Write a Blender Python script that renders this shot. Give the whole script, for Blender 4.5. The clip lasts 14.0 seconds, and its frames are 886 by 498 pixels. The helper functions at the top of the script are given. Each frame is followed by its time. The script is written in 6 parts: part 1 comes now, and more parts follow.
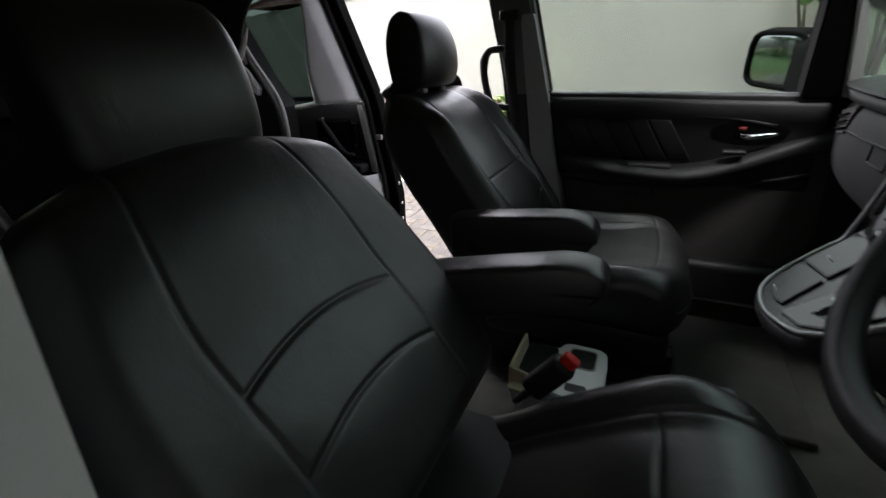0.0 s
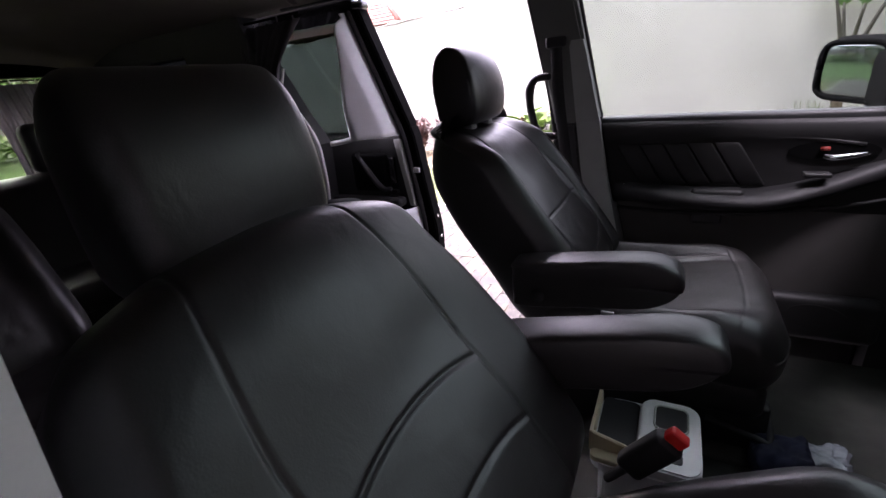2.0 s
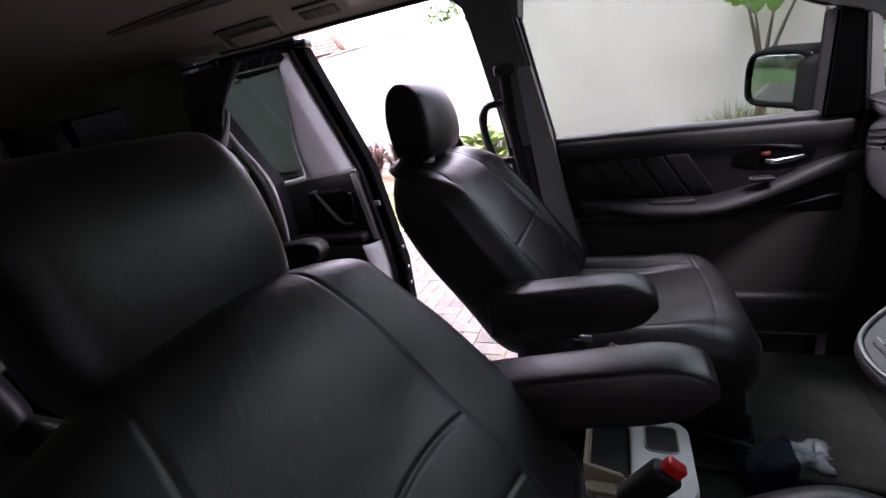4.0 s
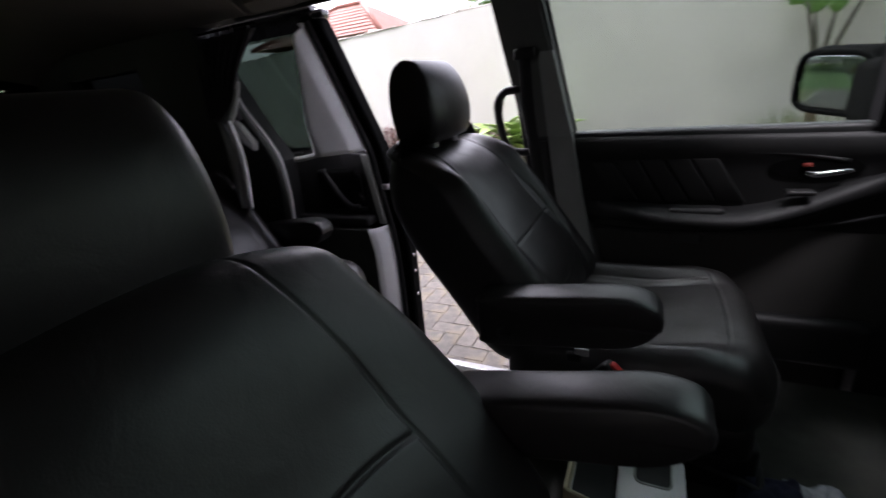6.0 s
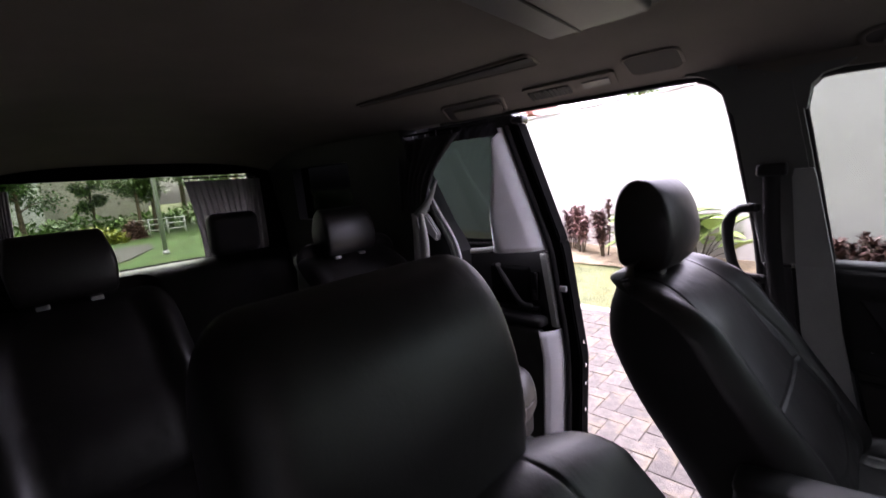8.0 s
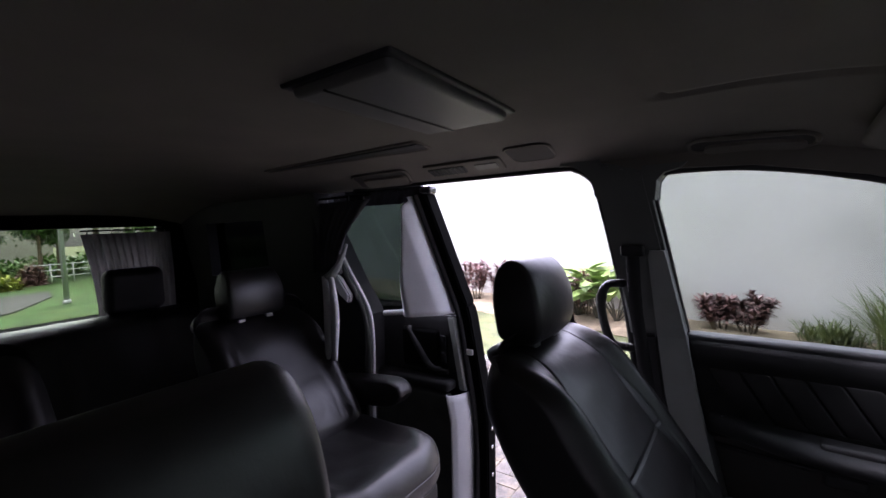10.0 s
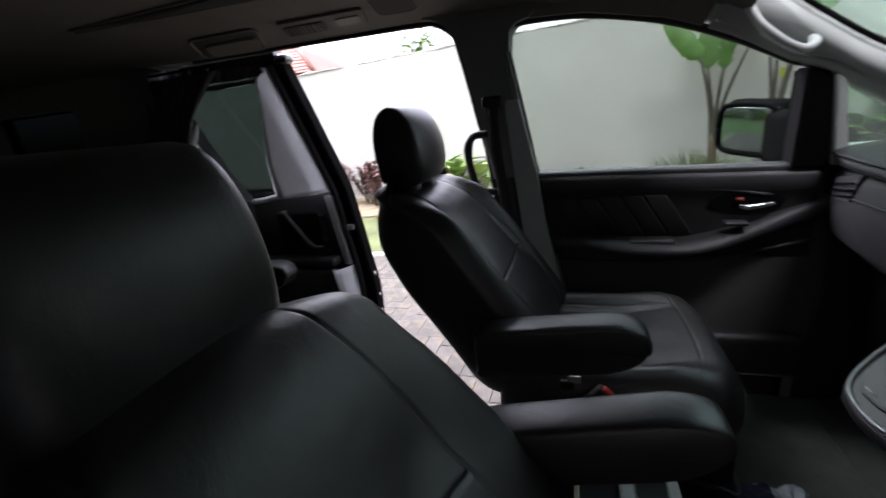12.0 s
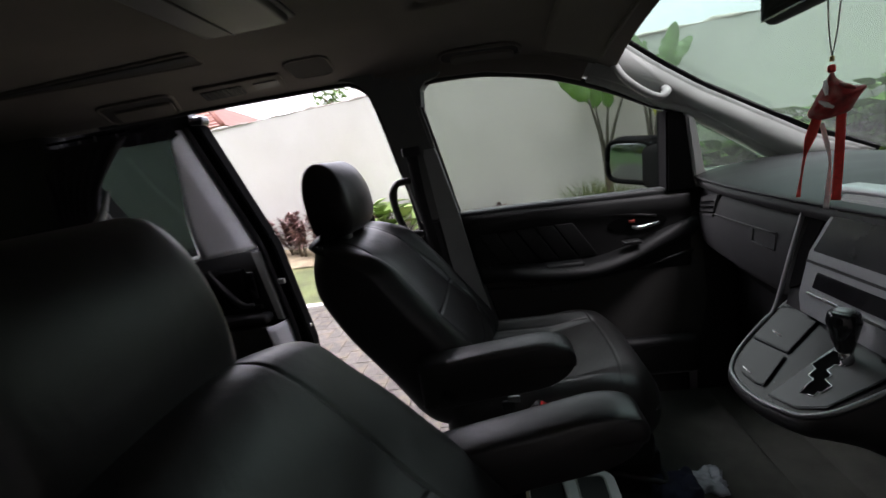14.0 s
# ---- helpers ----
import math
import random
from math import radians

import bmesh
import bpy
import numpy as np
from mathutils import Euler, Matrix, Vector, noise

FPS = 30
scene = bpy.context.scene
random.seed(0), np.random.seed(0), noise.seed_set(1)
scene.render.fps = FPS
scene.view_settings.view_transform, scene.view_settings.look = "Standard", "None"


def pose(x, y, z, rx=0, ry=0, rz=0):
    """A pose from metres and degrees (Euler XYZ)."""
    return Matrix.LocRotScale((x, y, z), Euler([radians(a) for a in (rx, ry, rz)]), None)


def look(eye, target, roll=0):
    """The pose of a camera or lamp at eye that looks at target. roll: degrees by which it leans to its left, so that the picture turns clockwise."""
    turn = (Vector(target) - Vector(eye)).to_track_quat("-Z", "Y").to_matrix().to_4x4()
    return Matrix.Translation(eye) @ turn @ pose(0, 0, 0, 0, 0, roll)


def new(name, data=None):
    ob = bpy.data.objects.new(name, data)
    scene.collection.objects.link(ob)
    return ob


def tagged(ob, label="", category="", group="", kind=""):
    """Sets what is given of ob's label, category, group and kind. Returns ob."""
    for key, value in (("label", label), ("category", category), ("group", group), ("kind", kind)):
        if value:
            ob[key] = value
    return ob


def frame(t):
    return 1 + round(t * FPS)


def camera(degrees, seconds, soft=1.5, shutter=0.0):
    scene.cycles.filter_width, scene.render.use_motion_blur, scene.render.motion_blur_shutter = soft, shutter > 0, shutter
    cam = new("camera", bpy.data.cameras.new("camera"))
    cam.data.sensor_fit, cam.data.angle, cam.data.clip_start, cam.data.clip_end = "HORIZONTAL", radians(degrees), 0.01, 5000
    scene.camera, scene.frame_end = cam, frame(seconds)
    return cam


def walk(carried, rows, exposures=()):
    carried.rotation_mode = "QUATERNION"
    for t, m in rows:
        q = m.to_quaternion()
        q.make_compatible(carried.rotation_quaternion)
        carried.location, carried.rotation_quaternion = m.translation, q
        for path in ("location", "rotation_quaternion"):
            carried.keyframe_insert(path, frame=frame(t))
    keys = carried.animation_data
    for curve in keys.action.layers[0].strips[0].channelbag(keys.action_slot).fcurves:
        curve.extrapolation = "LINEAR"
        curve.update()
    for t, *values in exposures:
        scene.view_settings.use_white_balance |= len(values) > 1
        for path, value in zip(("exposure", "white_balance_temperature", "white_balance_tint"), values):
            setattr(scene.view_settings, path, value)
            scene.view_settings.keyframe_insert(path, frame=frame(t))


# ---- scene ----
cam = camera(91.6, 14.0, 1.5, 0.4)
PATH = [
    (0, (0.595, -0.87, 1.35), (-0.208, 0.773, 0.542), -2.6),
    (0.5, (0.539, -0.79, 1.347), (-0.361, 0.814, 0.563), -3.8),
    (1, (0.514, -0.812, 1.377), (-0.41, 0.786, 0.605), -5.5),
    (1.5, (0.49, -0.831, 1.385), (-0.447, 0.771, 0.64), -5.9),
    (2, (0.472, -0.813, 1.395), (-0.437, 0.814, 0.668), -6.0),
    (2.5, (0.451, -0.807, 1.4), (-0.388, 0.869, 0.703), -6.7),
    (3, (0.449, -0.797, 1.409), (-0.342, 0.909, 0.729), -9.0),
    (3.5, (0.439, -0.762, 1.416), (-0.358, 0.946, 0.747), -9.8),
    (3.7, (0.443, -0.776, 1.432), (-0.332, 0.943, 0.768), -10.3),
    (5.8, (0.468, -0.708, 1.397), (-0.239, 1.031, 0.708), -6.9),
    (6, (0.481, -0.682, 1.407), (-0.375, 0.982, 0.702), -6.3),
    (6.5, (0.434, -0.649, 1.4), (-0.582, 0.931, 0.713), -6.6),
    (7, (0.388, -0.662, 1.417), (-0.792, 0.845, 0.836), -5.9),
    (7.5, (0.324, -0.691, 1.465), (-0.993, 0.748, 1.028), -4.7),
    (8, (0.262, -0.693, 1.516), (-1.095, 0.737, 1.179), -4.2),
    (8.2, (0.247, -0.7, 1.525), (-1.121, 0.732, 1.242), -3.6),
    (10.3, (0.406, -0.631, 1.577), (-0.72, 1.017, 1.446), -1.9),
    (10.5, (0.415, -0.632, 1.539), (-0.706, 1.012, 1.345), -1.8),
    (11, (0.439, -0.64, 1.433), (-0.697, 0.966, 1.073), -1.9),
    (11.5, (0.412, -0.686, 1.437), (-0.576, 0.97, 0.907), -3.3),
    (12, (0.373, -0.748, 1.435), (-0.219, 1.073, 0.857), -5.7),
    (12.5, (0.363, -0.758, 1.428), (0.054, 1.137, 0.867), -7.0),
    (13, (0.38, -0.725, 1.442), (0.212, 1.198, 0.917), -8.6),
    (13.5, (0.354, -0.719, 1.441), (0.245, 1.217, 0.95), -8.9),
    (14, (0.379, -0.818, 1.455), (0.117, 1.116, 1.018), -9.0),
]
EXPOSURES = [(0, 2.62, 6250, 18), (1.0, 3.40, 6150, 38), (3.5, 3.40, 6100, 38), (6.0, 2.43, 6100, 24), (7.0, 2.9, 6100, 31), (8.0, 3.06, 6100, 36), (10.5, 2.83, 5700, 31), (11.2, 2.50, 5700, 25), (12, 2.66, 5950, 22), (13, 2.4, 6100, 23), (14, 2.28, 6200, 22)]
walk(cam, [(t, look(eye, target, roll)) for t, eye, target, roll in PATH], EXPOSURES)

# ---- world and light: an overcast day ----
world = bpy.data.worlds.new("overcast_sky")
scene.world = world
world.use_nodes = True
wn, wl = world.node_tree.nodes, world.node_tree.links
sky = wn.new("ShaderNodeTexSky")
sky.sky_type = "NISHITA"
sky.sun_disc = False
sky.sun_elevation = radians(52)
sky.sun_rotation = radians(-60)
sky.air_density, sky.dust_density, sky.ozone_density = 1.0, 6.0, 1.0
cloud = wn.new("ShaderNodeHueSaturation")      # thin high cloud takes the blue out
cloud.inputs["Saturation"].default_value = 0.18
wl.new(sky.outputs["Color"], cloud.inputs["Color"])
wl.new(cloud.outputs["Color"], wn["Background"].inputs["Color"])
wn["Background"].inputs["Strength"].default_value = 0.15
sun = new("sun", bpy.data.lights.new("sun", "SUN"))
sun.data.energy, sun.data.angle, sun.data.color = 0.9, radians(25), (1.0, 0.97, 0.93)
sun.matrix_world = look((0, 0, 30), (-8.0, 14.0, 0))

# ---- materials ----
def nodes_of(name):
    m = bpy.data.materials.new(name)
    m.use_nodes = True
    nt = m.node_tree
    return m, nt.nodes, nt.links, nt.nodes["Principled BSDF"]


def mat(name, base, rough=0.5, metal=0.0, vary=0.25, scale=6.0, fine=120.0, bump=0.15, dist=0.002,
        fine_kind="NOISE", spec=0.5, coat=0.0, rnd=0.0, tint=None, stain=0.0, crease=0.0):
    m, n, l, b = nodes_of(name)
    b.inputs["Metallic"].default_value = metal
    b.inputs["Specular IOR Level"].default_value = spec
    b.inputs["Coat Weight"].default_value = coat
    tc = n.new("ShaderNodeTexCoord")
    big = n.new("ShaderNodeTexNoise")
    big.inputs["Scale"].default_value, big.inputs["Detail"].default_value = scale, 5
    l.new(tc.outputs["Object"], big.inputs["Vector"])
    if fine_kind == "VORONOI":
        small = n.new("ShaderNodeTexVoronoi")
        small.inputs["Scale"].default_value = fine
        sm_out = small.outputs["Distance"]
    else:
        small = n.new("ShaderNodeTexNoise")
        small.inputs["Scale"].default_value, small.inputs["Detail"].default_value = fine, 3
        sm_out = small.outputs["Fac"]
    l.new(tc.outputs["Object"], small.inputs["Vector"])
    ramp = n.new("ShaderNodeMapRange")
    ramp.inputs["From Min"].default_value, ramp.inputs["From Max"].default_value = 0.3, 0.7
    ramp.inputs["To Min"].default_value, ramp.inputs["To Max"].default_value = 1 - vary, 1 + vary
    l.new(big.outputs["Fac"], ramp.inputs["Value"])
    fr = n.new("ShaderNodeMapRange")
    fr.inputs["To Min"].default_value, fr.inputs["To Max"].default_value = 1 - vary * 0.5, 1 + vary * 0.5
    l.new(sm_out, fr.inputs["Value"])
    mul = n.new("ShaderNodeMath")
    mul.operation = "MULTIPLY"
    l.new(ramp.outputs["Result"], mul.inputs[0])
    l.new(fr.outputs["Result"], mul.inputs[1])
    value = mul.outputs[0]
    if rnd:
        oi = n.new("ShaderNodeObjectInfo")
        rr = n.new("ShaderNodeMapRange")
        rr.inputs["To Min"].default_value, rr.inputs["To Max"].default_value = 1 - rnd, 1 + rnd
        l.new(oi.outputs["Random"], rr.inputs["Value"])
        ge = n.new("ShaderNodeNewGeometry")
        r2 = n.new("ShaderNodeMapRange")
        r2.inputs["To Min"].default_value, r2.inputs["To Max"].default_value = 1 - rnd, 1 + rnd
        l.new(ge.outputs["Random Per Island"], r2.inputs["Value"])
        m1, m2 = n.new("ShaderNodeMath"), n.new("ShaderNodeMath")
        m1.operation = m2.operation = "MULTIPLY"
        l.new(rr.outputs["Result"], m1.inputs[0])
        l.new(r2.outputs["Result"], m1.inputs[1])
        l.new(m1.outputs[0], m2.inputs[0])
        l.new(value, m2.inputs[1])
        value = m2.outputs[0]
    mix = n.new("ShaderNodeMix")
    mix.data_type, mix.blend_type = "RGBA", "MULTIPLY"
    mix.inputs["Factor"].default_value = 1.0
    mix.inputs[6].default_value = (*base, 1)
    l.new(value, mix.inputs[7])
    colour = mix.outputs[2]
    if tint:
        t2 = n.new("ShaderNodeMix")
        t2.data_type = "RGBA"
        t2.inputs[7].default_value = (*tint, 1)
        st = n.new("ShaderNodeTexNoise")
        st.inputs["Scale"].default_value, st.inputs["Detail"].default_value = scale * 0.6, 6
        l.new(tc.outputs["Object"], st.inputs["Vector"])
        sr = n.new("ShaderNodeMapRange")
        sr.inputs["From Min"].default_value, sr.inputs["From Max"].default_value = 0.5, 0.7
        sr.inputs["To Max"].default_value = stain
        l.new(st.outputs["Fac"], sr.inputs["Value"])
        l.new(sr.outputs["Result"], t2.inputs["Factor"])
        l.new(colour, t2.inputs[6])
        colour = t2.outputs[2]
    l.new(colour, b.inputs["Base Color"])
    rg = n.new("ShaderNodeMapRange")
    rg.inputs["To Min"].default_value, rg.inputs["To Max"].default_value = max(rough - 0.1, 0.02), min(rough + 0.1, 1)
    l.new(big.outputs["Fac"], rg.inputs["Value"])
    l.new(rg.outputs["Result"], b.inputs["Roughness"])
    if bump:
        bp = n.new("ShaderNodeBump")
        bp.inputs["Strength"].default_value, bp.inputs["Distance"].default_value = bump, dist
        l.new(sm_out, bp.inputs["Height"])
        l.new(bp.outputs["Normal"], b.inputs["Normal"])
        if crease:
            # slack folds of stretched hide
            cr, cb = n.new("ShaderNodeTexNoise"), n.new("ShaderNodeBump")
            cr.inputs["Scale"].default_value, cr.inputs["Detail"].default_value, cr.inputs["Distortion"].default_value = 17.0, 4, 1.2
            cb.inputs["Strength"].default_value, cb.inputs["Distance"].default_value = crease, 0.006
            l.new(tc.outputs["Object"], cr.inputs["Vector"])
            l.new(cr.outputs["Fac"], cb.inputs["Height"])
            l.new(cb.outputs["Normal"], bp.inputs["Normal"])
    return m


def glass(name, tint, gloss=1.0, haze=0.0):
    m, n, l, b = nodes_of(name)
    n.remove(b)
    tr, gl, mx, lw = n.new("ShaderNodeBsdfTransparent"), n.new("ShaderNodeBsdfGlossy"), n.new("ShaderNodeMixShader"), n.new("ShaderNodeLayerWeight")
    tr.inputs["Color"].default_value = (*tint, 1)
    gl.inputs["Roughness"].default_value = 0.01
    lw.inputs["Blend"].default_value = 0.5
    pw, sc = n.new("ShaderNodeMath"), n.new("ShaderNodeMath")
    pw.operation, sc.operation = "POWER", "MULTIPLY_ADD"
    pw.inputs[1].default_value = 5.0
    sc.inputs[1].default_value, sc.inputs[2].default_value = 0.5 * gloss, 0.02 * gloss
    l.new(lw.outputs["Facing"], pw.inputs[0])
    l.new(pw.outputs[0], sc.inputs[0])
    l.new(sc.outputs[0], mx.inputs["Fac"])
    l.new(tr.outputs["BSDF"], mx.inputs[1])
    l.new(gl.outputs["BSDF"], mx.inputs[2])
    last = mx.outputs["Shader"]
    if haze:
        # a translucent film standing in for reflected haze, thicker in soft patches
        df, dm, nz, mr = n.new("ShaderNodeBsdfTranslucent"), n.new("ShaderNodeMixShader"), n.new("ShaderNodeTexNoise"), n.new("ShaderNodeMapRange")
        df.inputs["Color"].default_value = (0.75, 0.76, 0.74, 1)
        nz.inputs["Scale"].default_value, nz.inputs["Detail"].default_value = 3.0, 5
        mr.inputs["To Min"].default_value, mr.inputs["To Max"].default_value = haze * 0.5, haze * 1.5
        l.new(nz.outputs["Fac"], mr.inputs["Value"])
        l.new(mr.outputs["Result"], dm.inputs["Fac"])
        l.new(last, dm.inputs[1])
        l.new(df.outputs["BSDF"], dm.inputs[2])
        last = dm.outputs["Shader"]
    l.new(last, n["Material Output"].inputs["Surface"])
    return m


LEATHER = mat("black_leather", (0.0138, 0.0122, 0.0118), 0.41, vary=0.2, scale=5, fine=420, bump=0.12, dist=0.0006, fine_kind="VORONOI", spec=0.8, crease=0.16)
BLACK = mat("black_plastic", (0.0105, 0.0105, 0.0105), 0.55, vary=0.15, scale=8, fine=500, bump=0.2, dist=0.0005)
DARK = mat("charcoal_plastic", (0.015, 0.0153, 0.0155), 0.58, vary=0.15, scale=8, fine=500, bump=0.2, dist=0.0005)
FASCIA = mat("grained_fascia_plastic", (0.0085, 0.0088, 0.009), 0.62, vary=0.15, scale=8, fine=500, bump=0.25, dist=0.0006, spec=0.35)
LEDGE = mat("grey_ledge_vinyl", (0.030, 0.032, 0.032), 0.5, vary=0.12, scale=8, fine=500, bump=0.2, dist=0.0005)
MATT = mat("matt_black_plastic", (0.003, 0.003, 0.003), 0.9, vary=0.15, scale=8, fine=500, bump=0.15, dist=0.0005, spec=0.05)
DOOR_PAD = mat("padded_door_vinyl", (0.015, 0.015, 0.015), 0.5, vary=0.15, scale=8, fine=500, bump=0.2, dist=0.0005, spec=0.3)
GLOSS = mat("piano_black_panel", (0.006, 0.006, 0.007), 0.16, vary=0.1, scale=5, fine=60, bump=0.0, coat=0.45)
DOOR_TRIM = mat("pale_door_trim", (0.80, 0.80, 0.81), 0.45, vary=0.06, scale=7, fine=400, bump=0.12, dist=0.0005)
LIGHT = mat("light_grey_trim", (0.43, 0.445, 0.42), 0.5, vary=0.06, scale=7, fine=400, bump=0.12, dist=0.0005)
HEAD = mat("headliner_fabric", (0.168, 0.151, 0.129), 0.95, vary=0.1, scale=5, fine=700, bump=0.35, dist=0.001)
CARPET = mat("grey_carpet", (0.046, 0.048, 0.041), 1.0, vary=0.3, scale=12, fine=600, bump=0.8, dist=0.003)
CHROME = mat("chrome", (0.75, 0.75, 0.76), 0.12, metal=1.0, vary=0.03, bump=0.0)
SILVER = mat("silver_paint", (0.42, 0.43, 0.44), 0.32, metal=0.6, vary=0.06, bump=0.05)
PAINT = mat("black_car_paint", (0.012, 0.012, 0.014), 0.2, vary=0.1, bump=0.0, coat=1.0)
RUBBER = mat("black_rubber", (0.012, 0.012, 0.012), 0.6, vary=0.2, bump=0.1)
RED = mat("red_plastic", (0.62, 0.02, 0.015), 0.35, vary=0.1, bump=0.0)
BEIGE = mat("beige_plastic", (0.58, 0.50, 0.35), 0.5, vary=0.1, bump=0.1)
CURTAIN = mat("dark_curtain_cloth", (0.06, 0.055, 0.06), 0.95, vary=0.25, scale=10, fine=500, bump=0.5, dist=0.001)
SHEER = mat("grey_curtain_cloth", (0.36, 0.35, 0.345), 0.9, vary=0.2, scale=10, fine=500, bump=0.5, dist=0.001)


def see_through(m, colour, share):
    """Thin cloth: part of the daylight comes through it."""
    n, l = m.node_tree.nodes, m.node_tree.links
    tr, mx = n.new("ShaderNodeBsdfTranslucent"), n.new("ShaderNodeMixShader")
    tr.inputs["Color"].default_value = (*colour, 1)
    mx.inputs["Fac"].default_value = share
    l.new(n["Principled BSDF"].outputs["BSDF"], mx.inputs[1])
    l.new(tr.outputs["BSDF"], mx.inputs[2])
    l.new(mx.outputs["Shader"], n["Material Output"].inputs["Surface"])


see_through(SHEER, (0.28, 0.27, 0.27), 0.4)
SCREEN = mat("switched_off_screen", (0.02, 0.022, 0.022), 0.2, vary=0.05, bump=0.0)
SILK_RED = mat("red_silk", (0.80, 0.045, 0.03), 0.5, vary=0.25, scale=60, fine=400, bump=0.3)
SILK_WHITE = mat("white_silk", (0.88, 0.86, 0.85), 0.6, vary=0.15, scale=60, fine=400, bump=0.3)
BLUE = mat("navy_cloth", (0.010, 0.013, 0.040), 0.8, vary=0.3, scale=20, bump=0.4)
BAG = mat("crumpled_clear_plastic", (0.33, 0.35, 0.39), 0.14, vary=0.2, scale=30, bump=0.2, spec=0.8)
PLASTER = mat("rendered_wall", (0.52, 0.515, 0.475), 0.9, vary=0.07, scale=0.7, fine=40, bump=0.25, dist=0.01, tint=(0.36, 0.35, 0.28), stain=0.35)
CAP = mat("stained_wall_cap", (0.30, 0.28, 0.24), 0.9, vary=0.25, scale=2.5, fine=40, bump=0.3, dist=0.01, tint=(0.07, 0.065, 0.05), stain=0.9)
PAVER = mat("concrete_paver", (0.062, 0.055, 0.047), 0.9, vary=0.45, scale=22, fine=110, bump=0.8, dist=0.006, rnd=0.20, tint=(0.105, 0.088, 0.055), stain=1.0)
JOINT = mat("sandy_joint", (0.062, 0.056, 0.046), 1.0, vary=0.3, scale=9, fine=90, bump=0.4, dist=0.004)
SOIL = mat("garden_soil", (0.23, 0.185, 0.115), 1.0, vary=0.35, scale=6, fine=70, bump=0.7, dist=0.02)
LAWN = mat("short_lawn", (0.098, 0.118, 0.042), 1.0, vary=0.4, scale=2.5, fine=60, bump=0.9, dist=0.03, tint=(0.2, 0.18, 0.06), stain=0.5)
VERGE = mat("lush_lane_grass", (0.048, 0.105, 0.018), 1.0, vary=0.35, scale=2.0, fine=50, bump=0.9, dist=0.03, tint=(0.10, 0.12, 0.03), stain=0.5)
ROAD = mat("grey_asphalt", (0.060, 0.058, 0.055), 0.95, vary=0.15, scale=3, fine=90, bump=0.5, dist=0.01)
GRASS = mat("grass_blade", (0.112, 0.145, 0.045), 0.6, vary=0.2, scale=3, bump=0.0, rnd=0.3)
LEAF = mat("green_leaf", (0.11, 0.20, 0.045), 0.45, vary=0.25, scale=8, fine=40, bump=0.15, rnd=0.3)
LEAF_BRIGHT = mat("bright_leaf", (0.060, 0.135, 0.020), 0.45, vary=0.25, scale=8, fine=40, bump=0.15, rnd=0.25)
LEAF_DARK = mat("croton_leaf", (0.17, 0.095, 0.085), 0.45, vary=0.3, scale=8, fine=40, bump=0.15, rnd=0.45)
STEM = mat("plant_stem", (0.085, 0.065, 0.04), 0.8, vary=0.3, scale=12, fine=60, bump=0.5)
STALK = mat("leaf_stalk", (0.050, 0.048, 0.032), 0.6, vary=0.3, scale=12, fine=60, bump=0.3)
BARK = mat("bark", (0.16, 0.12, 0.08), 0.95, vary=0.35, scale=10, fine=50, bump=0.9, dist=0.02)
ROOF_TILE = mat("red_roof_tile", (0.19, 0.072, 0.05), 0.8, vary=0.25, scale=2, fine=30, bump=0.4, rnd=0.15)
BUILDING = mat("beige_building", (0.56, 0.52, 0.46), 0.9, vary=0.08, scale=0.6, fine=20, bump=0.2)
GALV = mat("galvanised_pole", (0.45, 0.46, 0.46), 0.45, metal=0.5, vary=0.1, bump=0.05)
WHITE = mat("white_paint", (0.80, 0.80, 0.79), 0.5, vary=0.06, bump=0.1)
# lit copy of the leaf: strong daylight put into a paler colour
LEAF_SUN = mat("sunlit_leaf", (0.21, 0.31, 0.085), 0.45, vary=0.25, scale=8, fine=40, bump=0.15, rnd=0.2)
# the last value here and below mixes in a veil of reflected light
GREEN = glass("green_windscreen", (0.60, 0.70, 0.64), 0.35, 0.022)
QUARTER = glass("hazy_quarter_glass", (0.41, 0.50, 0.42), 0.5, 0.022)
TINT = glass("tinted_glass", (0.585, 0.62, 0.59), 0.7)
PRIVACY = glass("privacy_glass", (0.14, 0.168, 0.158))
REAR = glass("rear_glass", (0.49, 0.53, 0.45))
DEEP = glass("dark_privacy_glass", (0.025, 0.027, 0.027), 0.1)
MIRROR = mat("mirror_glass", (0.24, 0.28, 0.28), 0.02, metal=1.0, vary=0.01, bump=0.0)


# ---- building helpers ----
def thing(name, at, label, category, group="", kind=""):
    ob = new(name)
    ob.location = at
    ob.empty_display_size = 0.05
    return tagged(ob, label, category, group, kind)


def shade(me, smooth):
    me.polygons.foreach_set("use_smooth", [smooth] * len(me.polygons))
    me.update()


def mesh_of(bm, smooth=False):
    me = bpy.data.meshes.new("shape")
    bm.normal_update()
    bm.to_mesh(me)
    bm.free()
    shade(me, smooth)
    return me


def data_of(verts, faces, smooth=False):
    me = bpy.data.meshes.new("shape")
    me.from_pydata([tuple(v) for v in verts], [], faces)
    me.validate()
    shade(me, smooth)
    return me


def part(name, me, material, parent=None, label="", smooth=None):
    if isinstance(me, bmesh.types.BMesh):
        me = mesh_of(me, bool(smooth))
    me.materials.append(material)
    me.name = name
    ob = new(name, me)
    if parent is not None:
        ob.parent = parent
        top = parent
        base = Vector((0, 0, 0))
        while top is not None:
            base = base + top.location
            top = top.parent
        ob.location = -base
    return tagged(ob, label)


